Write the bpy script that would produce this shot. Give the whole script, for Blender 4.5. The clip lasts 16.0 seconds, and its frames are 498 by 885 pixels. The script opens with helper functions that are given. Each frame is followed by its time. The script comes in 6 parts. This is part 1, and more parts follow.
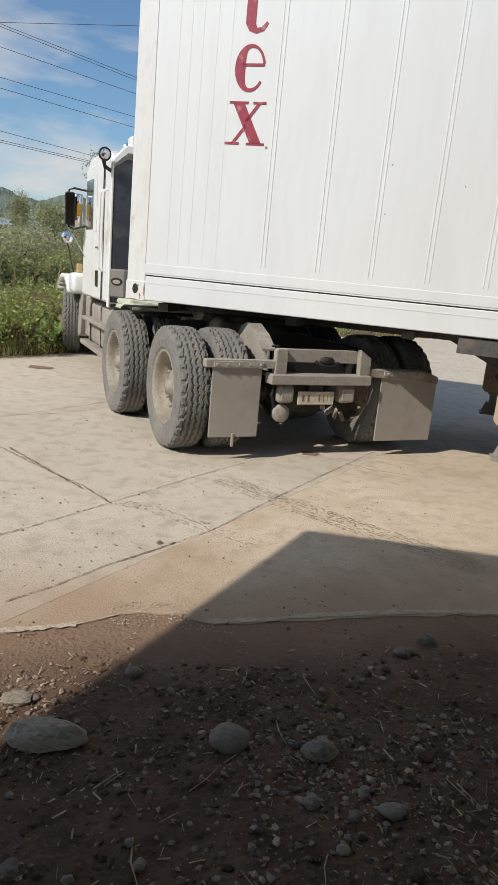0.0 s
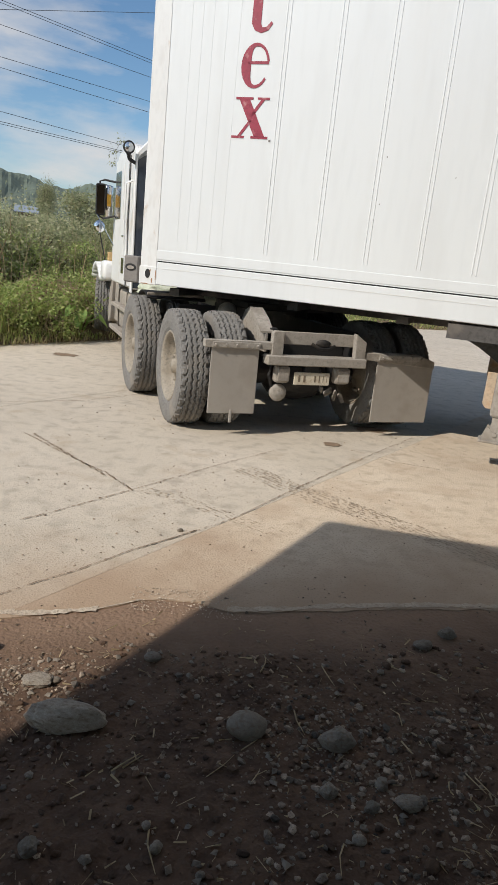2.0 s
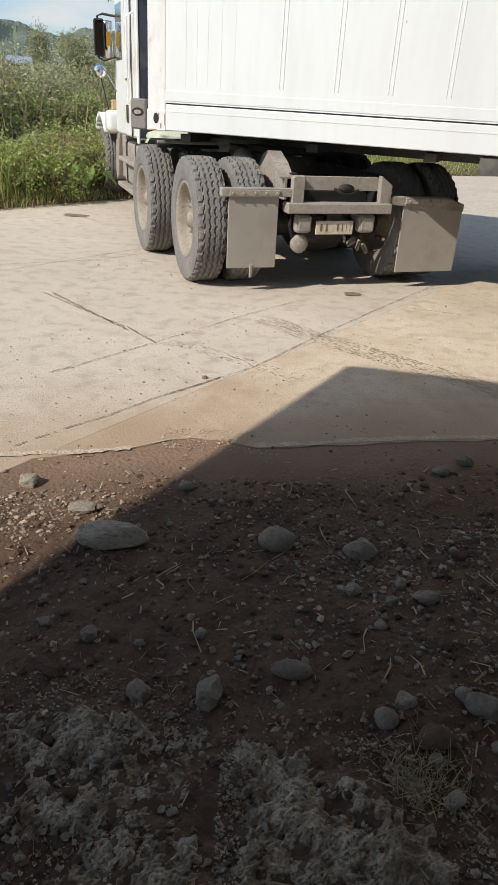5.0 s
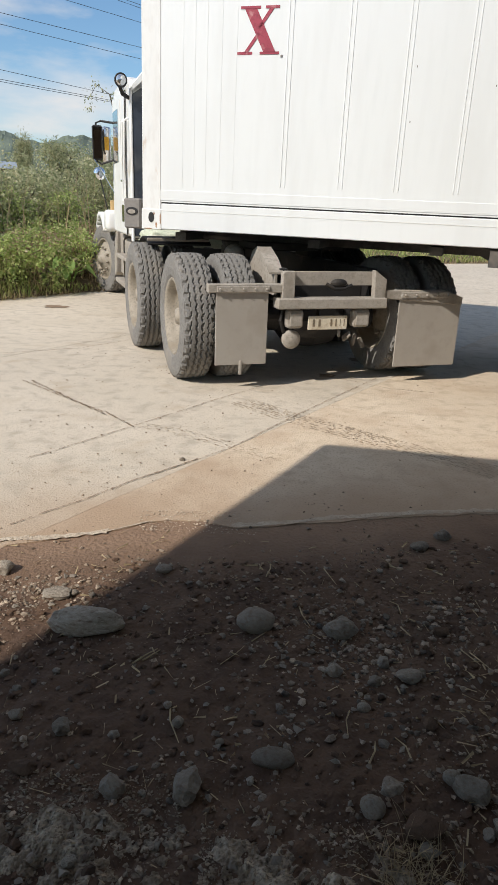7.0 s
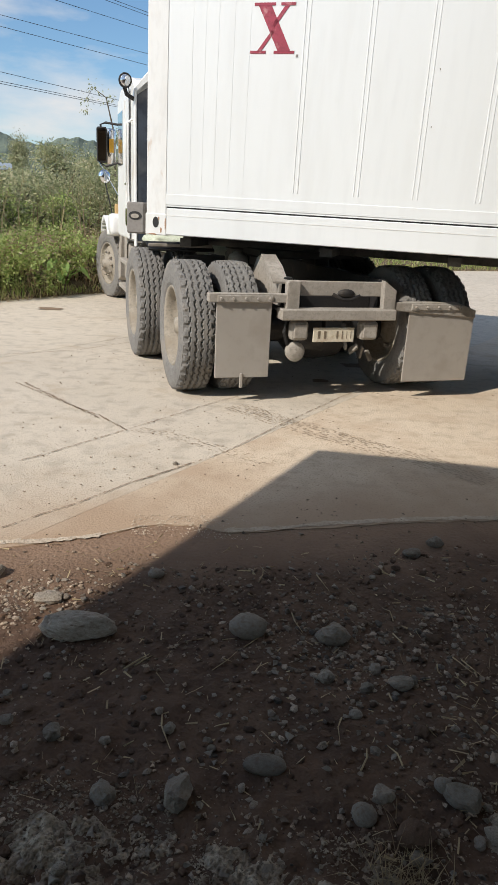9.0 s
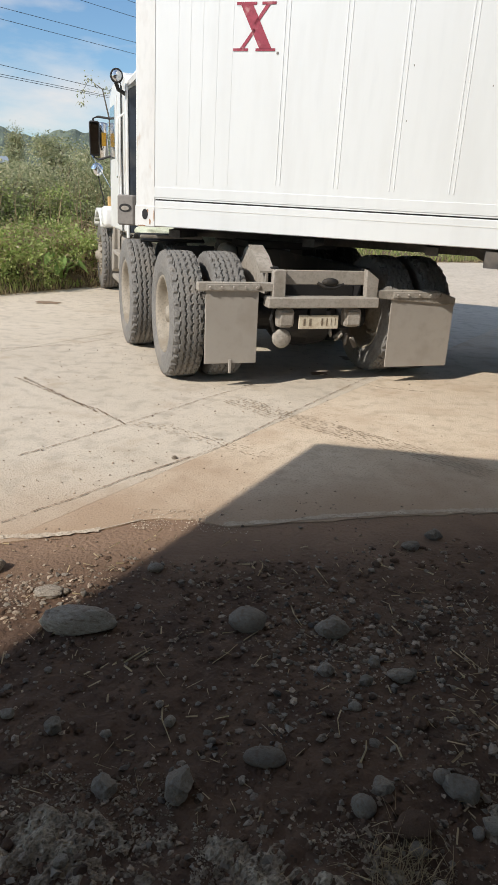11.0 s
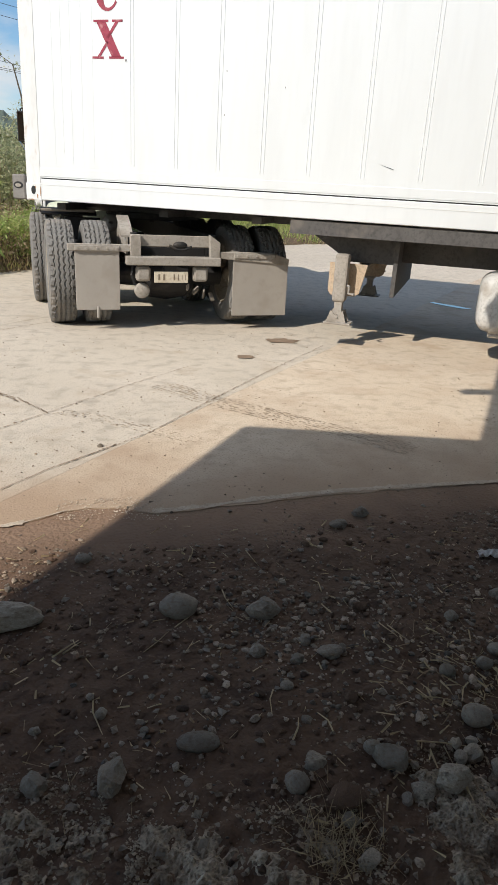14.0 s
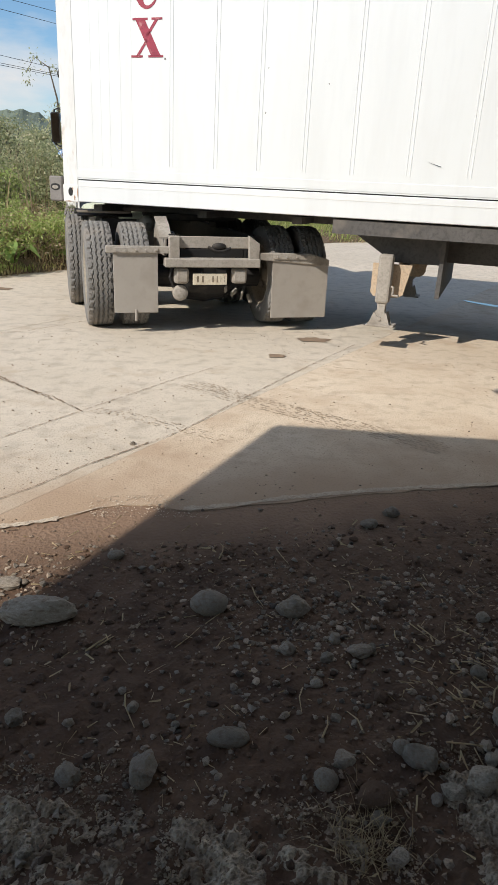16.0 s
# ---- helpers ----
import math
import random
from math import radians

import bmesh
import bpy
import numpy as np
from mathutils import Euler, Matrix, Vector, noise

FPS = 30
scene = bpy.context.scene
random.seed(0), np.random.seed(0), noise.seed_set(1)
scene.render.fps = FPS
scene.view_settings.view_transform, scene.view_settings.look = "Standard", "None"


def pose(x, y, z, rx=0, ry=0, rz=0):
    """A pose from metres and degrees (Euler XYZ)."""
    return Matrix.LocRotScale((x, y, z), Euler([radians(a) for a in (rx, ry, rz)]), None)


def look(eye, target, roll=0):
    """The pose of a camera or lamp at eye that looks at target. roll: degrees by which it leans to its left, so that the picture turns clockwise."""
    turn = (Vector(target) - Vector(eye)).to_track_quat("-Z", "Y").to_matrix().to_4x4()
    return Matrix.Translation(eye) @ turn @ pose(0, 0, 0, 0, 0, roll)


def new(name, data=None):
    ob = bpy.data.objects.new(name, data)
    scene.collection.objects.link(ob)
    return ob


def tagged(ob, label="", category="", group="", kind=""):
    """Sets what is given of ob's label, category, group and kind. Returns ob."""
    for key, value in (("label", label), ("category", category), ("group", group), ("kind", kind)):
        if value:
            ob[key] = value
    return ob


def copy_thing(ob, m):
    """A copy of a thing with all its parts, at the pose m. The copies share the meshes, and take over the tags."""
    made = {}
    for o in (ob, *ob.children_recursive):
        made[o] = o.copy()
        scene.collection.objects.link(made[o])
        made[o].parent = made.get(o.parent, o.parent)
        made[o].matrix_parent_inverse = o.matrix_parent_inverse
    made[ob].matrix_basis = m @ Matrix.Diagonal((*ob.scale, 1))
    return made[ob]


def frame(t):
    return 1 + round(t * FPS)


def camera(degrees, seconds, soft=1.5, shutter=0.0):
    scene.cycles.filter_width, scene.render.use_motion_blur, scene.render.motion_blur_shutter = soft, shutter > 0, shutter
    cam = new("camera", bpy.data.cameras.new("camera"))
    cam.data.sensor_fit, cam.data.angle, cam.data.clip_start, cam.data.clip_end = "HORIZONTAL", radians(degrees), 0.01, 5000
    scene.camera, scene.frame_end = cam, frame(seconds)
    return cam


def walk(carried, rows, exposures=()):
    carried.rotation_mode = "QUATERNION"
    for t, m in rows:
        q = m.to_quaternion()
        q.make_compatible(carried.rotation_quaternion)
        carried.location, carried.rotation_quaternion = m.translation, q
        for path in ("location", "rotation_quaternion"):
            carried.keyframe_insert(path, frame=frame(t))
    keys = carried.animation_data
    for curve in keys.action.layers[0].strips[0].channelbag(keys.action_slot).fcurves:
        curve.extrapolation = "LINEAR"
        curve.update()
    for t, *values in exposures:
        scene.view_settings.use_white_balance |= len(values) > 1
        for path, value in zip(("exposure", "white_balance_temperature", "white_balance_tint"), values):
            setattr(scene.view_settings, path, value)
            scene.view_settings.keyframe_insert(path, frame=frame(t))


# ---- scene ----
cam = camera(40.63, 16.0, soft=0.9)
PATH = [
    (0.0, pose(-0.021, 0.126, 1.509, 75.74, -5.33, -0.96)),
    (0.5, pose(-0.028, 0.130, 1.501, 75.61, -5.61, 0.35)),
    (1.0, pose(-0.028, 0.131, 1.500, 75.26, -5.77, 0.82)),
    (1.5, pose(-0.028, 0.127, 1.498, 75.38, -5.84, 1.00)),
    (2.0, pose(-0.022, 0.133, 1.498, 74.76, -5.79, 1.09)),
    (2.5, pose(-0.022, 0.129, 1.497, 74.77, -5.70, 1.51)),
    (3.0, pose(-0.031, 0.128, 1.496, 74.52, -6.28, 2.11)),
    (3.5, pose(-0.029, 0.117, 1.467, 70.29, -4.82, 2.43)),
    (4.0, pose(-0.025, 0.087, 1.420, 65.60, -3.77, 1.98)),
    (4.2, pose(-0.033, 0.066, 1.407, 62.80, -4.04, 2.51)),
    (6.3, pose(0.001, 0.001, 1.400, 67.67, -1.78, 0.90)),
    (6.5, pose(0.003, -0.000, 1.402, 68.60, -2.01, 0.81)),
    (7.0, pose(0.000, 0.000, 1.398, 70.65, -2.54, 0.00)),
    (7.5, pose(0.002, -0.002, 1.402, 71.40, -2.69, 0.07)),
    (8.0, pose(-0.004, -0.004, 1.407, 72.19, -3.44, -0.10)),
    (8.5, pose(-0.007, -0.002, 1.405, 72.18, -3.35, -0.28)),
    (9.0, pose(-0.007, 0.001, 1.403, 71.01, -3.31, -0.42)),
    (9.2, pose(-0.007, 0.005, 1.415, 70.62, -3.62, -0.44)),
    (11.3, pose(-0.006, -0.000, 1.403, 70.33, -2.91, -0.80)),
    (11.5, pose(-0.005, 0.006, 1.398, 69.37, -2.75, -1.21)),
    (12.0, pose(-0.001, 0.011, 1.401, 69.01, -2.49, -1.11)),
    (12.5, pose(-0.001, 0.016, 1.400, 69.12, -2.64, -1.61)),
    (13.0, pose(0.004, 0.014, 1.400, 69.32, -2.74, -3.94)),
    (13.5, pose(0.015, 0.017, 1.400, 69.51, -3.13, -5.80)),
    (14.0, pose(0.018, 0.014, 1.403, 69.40, -3.23, -6.73)),
    (14.5, pose(0.025, 0.009, 1.402, 68.92, -3.17, -7.88)),
    (15.0, pose(0.020, -0.000, 1.406, 68.57, -3.04, -7.22)),
    (15.5, pose(0.016, 0.008, 1.405, 68.67, -2.43, -5.29)),
    (16.0, pose(0.014, 0.001, 1.408, 69.17, -2.66, -4.17)),
]
walk(cam, PATH, exposures=[(0, -0.23), (3.2, -0.23), (4.2, -0.08), (6.3, 0.0), (16, 0.0)])

# seconds, rear axle x, y, tractor heading, trailer heading
TRUCK = [
    (0.0, 0.562, 6.209, 21.44, 72.77),
    (0.5, 0.493, 6.348, 20.44, 72.08),
    (1.0, 0.438, 6.447, 19.54, 71.38),
    (1.5, 0.399, 6.531, 19.15, 71.01),
    (2.0, 0.377, 6.578, 19.23, 70.94),
    (2.5, 0.371, 6.610, 19.12, 70.97),
    (3.0, 0.367, 6.620, 19.24, 70.86),
    (3.5, 0.358, 6.623, 19.52, 70.03),
    (4.0, 0.352, 6.670, 19.57, 70.29),
    (4.2, 0.351, 6.640, 19.69, 70.29),
    (6.3, 0.518, 6.184, 17.50, 72.27),
    (6.5, 0.524, 6.116, 17.24, 72.43),
    (7.0, 0.557, 6.020, 16.64, 72.78),
    (7.5, 0.569, 5.952, 16.41, 73.32),
    (8.0, 0.599, 5.864, 15.93, 73.69),
    (8.5, 0.624, 5.754, 15.40, 73.76),
    (9.0, 0.630, 5.740, 15.32, 73.80),
    (9.2, 0.628, 5.704, 14.98, 73.76),
    (11.3, 0.504, 6.113, 15.64, 72.56),
    (11.5, 0.466, 6.219, 15.46, 72.14),
    (12.0, 0.357, 6.521, 14.29, 71.23),
    (12.5, 0.240, 6.831, 12.34, 69.50),
    (13.0, 0.141, 7.153, 10.38, 67.61),
    (13.5, 0.064, 7.428, 9.90, 66.35),
    (14.0, 0.045, 7.527, 9.85, 65.71),
    (14.5, 0.048, 7.506, 9.73, 65.41),
    (15.0, 0.073, 7.448, 10.01, 65.53),
    (15.5, 0.091, 7.375, 10.57, 66.28),
    (16.0, 0.101, 7.350, 10.56, 66.36),
]
PIN = 1.001  # fifth wheel ahead of the rear axle

# ---- light ----
SUN = Vector((-0.90, -0.80, 1.0)).normalized()
scene.view_settings.exposure = 0.0
sun_el, sun_az = math.asin(SUN.z), math.atan2(SUN.x, SUN.y)
world = bpy.data.worlds.new("sky")
scene.world = world
world.use_nodes = True
wn, wl = world.node_tree.nodes, world.node_tree.links
bgd = wn["Background"]
bgd.inputs["Strength"].default_value = 0.113
sky = wn.new("ShaderNodeTexSky")
sky.sky_type, sky.sun_disc, sky.sun_elevation, sky.sun_rotation = "NISHITA", False, sun_el, sun_az
sky.air_density, sky.dust_density, sky.ozone_density = 1.0, 0.6, 3.0
wtc, wmp, wno, wrp, wmx = (wn.new("ShaderNode" + k) for k in ("TexCoord", "Mapping", "TexNoise", "ValToRGB", "MixRGB"))
wmp.inputs["Scale"].default_value = (1.6, 1.6, 5.0)
wmp.inputs["Location"].default_value = (0.35, 0.1, 0.0)
wno.inputs["Scale"].default_value, wno.inputs["Detail"].default_value, wno.inputs["Roughness"].default_value = 2.2, 7.0, 0.55
wrp.color_ramp.elements[0].position, wrp.color_ramp.elements[1].position = 0.47, 0.69
wrp.color_ramp.elements[1].color = (0.85, 0.85, 0.85, 1)
wmx.inputs[2].default_value = (7.6, 7.3, 7.1, 1)
wl.new(wtc.outputs["Generated"], wmp.inputs["Vector"])
wl.new(wmp.outputs["Vector"], wno.inputs["Vector"])
wl.new(wno.outputs["Fac"], wrp.inputs["Fac"])
wl.new(wrp.outputs["Color"], wmx.inputs[0])
wtn = wn.new("ShaderNodeMixRGB")
wtn.blend_type = "MULTIPLY"
wtn.inputs[0].default_value = 1.0
wtn.inputs[2].default_value = (0.98, 1.14, 1.20, 1)
wl.new(sky.outputs["Color"], wtn.inputs[1])
wl.new(wtn.outputs["Color"], wmx.inputs[1])
wl.new(wmx.outputs["Color"], bgd.inputs["Color"])
lamp = bpy.data.lights.new("sun", "SUN")
lamp.energy, lamp.angle, lamp.color = 4.7, radians(0.5), (1.0, 0.935, 0.85)
sun = new("sun", lamp)
sun.matrix_world = look(SUN * 60, (0, 0, 0))


# ---- materials ----
def mat(name, a, b, scale=6.0, rough=0.7, metal=0.0, bump=0.15, fine=60.0, dirt=None, dirt_amt=0.5, dirt_scale=1.5, stretch=(1, 1, 1), spec=0.4, rand=0.0, speck=0.62, grad=None, island=0.0):
    """Two tones mixed by noise at two scales, a dirt tone over them in patches, and fine relief."""
    m = bpy.data.materials.new(name)
    m.use_nodes = True
    n, l = m.node_tree.nodes, m.node_tree.links
    p = n["Principled BSDF"]
    p.inputs["Roughness"].default_value, p.inputs["Metallic"].default_value = rough, metal
    p.inputs["Specular IOR Level"].default_value = spec
    tc, mp = n.new("ShaderNodeTexCoord"), n.new("ShaderNodeMapping")
    mp.inputs["Scale"].default_value = stretch
    l.new(tc.outputs["Object"], mp.inputs["Vector"])

    def nz(sc, det=5.0):
        t = n.new("ShaderNodeTexNoise")
        t.inputs["Scale"].default_value, t.inputs["Detail"].default_value = sc, det
        l.new(mp.outputs["Vector"], t.inputs["Vector"])
        return t

    def ramp(src, lo, hi):
        r = n.new("ShaderNodeMapRange")
        r.inputs["From Min"].default_value, r.inputs["From Max"].default_value = lo, hi
        l.new(src, r.inputs["Value"])
        return r.outputs["Result"]

    def mix(f, c1, c2):
        x = n.new("ShaderNodeMixRGB")
        for i, c in enumerate((f, c1, c2)):
            if isinstance(c, tuple):
                x.inputs[i].default_value = (*c, 1)
            elif isinstance(c, float):
                x.inputs[i].default_value = c
            else:
                l.new(c, x.inputs[i])
        return x.outputs["Color"]

    big, small, mid = nz(scale), nz(fine, 3.0), nz(scale * 7.0, 4.0)
    col = mix(ramp(big.outputs["Fac"], 0.3, 0.7), tuple(a), tuple(b))
    col = mix(ramp(mid.outputs["Fac"], 0.5, 0.7), col, tuple(v * (0.5 + 0.5 * speck) for v in b))
    dark = tuple(v * speck for v in a)
    col = mix(ramp(small.outputs["Fac"], 0.52, 0.8), col, dark)
    if dirt:
        d = nz(dirt_scale, 8.0)
        col = mix(ramp(d.outputs["Fac"], 0.62 - 0.3 * dirt_amt, 0.72), col, tuple(dirt))
    if grad:
        # a trodden-in tone along an edge line: origin, normal, where it is full, where it is gone, colour
        (ox, oy), (gx, gy), full, gone, gcol = grad
        dt = n.new("ShaderNodeVectorMath")
        dt.operation = "DOT_PRODUCT"
        dt.inputs[1].default_value = (gx, gy, 0)
        l.new(tc.outputs["Object"], dt.inputs[0])
        g1, g2 = nz(2.4, 7.0), nz(0.8, 3.0)
        wob = n.new("ShaderNodeMath")
        wob.operation = "ADD"
        l.new(g1.outputs["Fac"], wob.inputs[0])
        l.new(g2.outputs["Fac"], wob.inputs[1])
        sm = n.new("ShaderNodeMath")
        sm.operation = "MULTIPLY_ADD"
        sm.inputs[1].default_value = 1.1 * abs(gone - full)
        l.new(wob.outputs[0], sm.inputs[0])
        l.new(dt.outputs["Value"], sm.inputs[2])
        base = ox * gx + oy * gy + 1.1 * abs(gone - full)
        col = mix(ramp(sm.outputs[0], base + gone, base + full), col, tuple(gcol))
        col = mix(ramp(small.outputs["Fac"], 0.55, 0.85), col, tuple(v * 0.7 for v in gcol))
    if island:
        gi, hv = n.new("ShaderNodeNewGeometry"), n.new("ShaderNodeHueSaturation")
        iv = n.new("ShaderNodeMapRange")
        iv.inputs["To Min"].default_value, iv.inputs["To Max"].default_value = 1.0 - island, 1.0 + island
        l.new(gi.outputs["Random Per Island"], iv.inputs["Value"])
        l.new(iv.outputs["Result"], hv.inputs["Value"])
        l.new(col, hv.inputs["Color"])
        col = hv.outputs["Color"]
    if rand:
        oi = n.new("ShaderNodeObjectInfo")
        hs = n.new("ShaderNodeHueSaturation")
        l.new(ramp(oi.outputs["Random"], -1.0 / max(rand, 0.01) * 0.5 + 0.5, 1.0 / max(rand, 0.01) * 0.5 + 0.5), hs.inputs["Value"])
        mr = hs.inputs["Value"].links[0].from_node
        mr.inputs["From Min"].default_value, mr.inputs["From Max"].default_value = 0.0, 1.0
        mr.inputs["To Min"].default_value, mr.inputs["To Max"].default_value = 1.0 - rand, 1.0 + rand
        l.new(col, hs.inputs["Color"])
        col = hs.outputs["Color"]
    l.new(col, p.inputs["Base Color"])
    if bump:
        bp = n.new("ShaderNodeBump")
        bp.inputs["Strength"].default_value, bp.inputs["Distance"].default_value = bump, 0.01
        l.new(small.outputs["Fac"], bp.inputs["Height"])
        l.new(bp.outputs["Normal"], p.inputs["Normal"])
    return m


def leaf_mat(name, a, b, c, trans=0.25):
    """Foliage: each leaf its own tone, some light through it."""
    m = bpy.data.materials.new(name)
    m.use_nodes = True
    n, l = m.node_tree.nodes, m.node_tree.links
    p = n["Principled BSDF"]
    p.inputs["Roughness"].default_value, p.inputs["Specular IOR Level"].default_value = 0.55, 0.3
    g, r = n.new("ShaderNodeNewGeometry"), n.new("ShaderNodeValToRGB")
    e = r.color_ramp.elements
    e[0].color, e[1].color = (*a, 1), (*c, 1)
    k = e.new(0.5)
    k.color = (*b, 1)
    l.new(g.outputs["Random Per Island"], r.inputs["Fac"])
    l.new(r.outputs["Color"], p.inputs["Base Color"])
    t, s = n.new("ShaderNodeBsdfTranslucent"), n.new("ShaderNodeMixShader")
    l.new(r.outputs["Color"], t.inputs["Color"])
    s.inputs[0].default_value = trans
    l.new(p.outputs[0], s.inputs[1])
    l.new(t.outputs[0], s.inputs[2])
    l.new(s.outputs[0], n["Material Output"].inputs["Surface"])
    return m


def glass_mat(name, tint, rough=0.03, metal=1.0):
    m = bpy.data.materials.new(name)
    m.use_nodes = True
    p = m.node_tree.nodes["Principled BSDF"]
    p.inputs["Base Color"].default_value = (*tint, 1)
    p.inputs["Roughness"].default_value, p.inputs["Metallic"].default_value = rough, metal
    return m


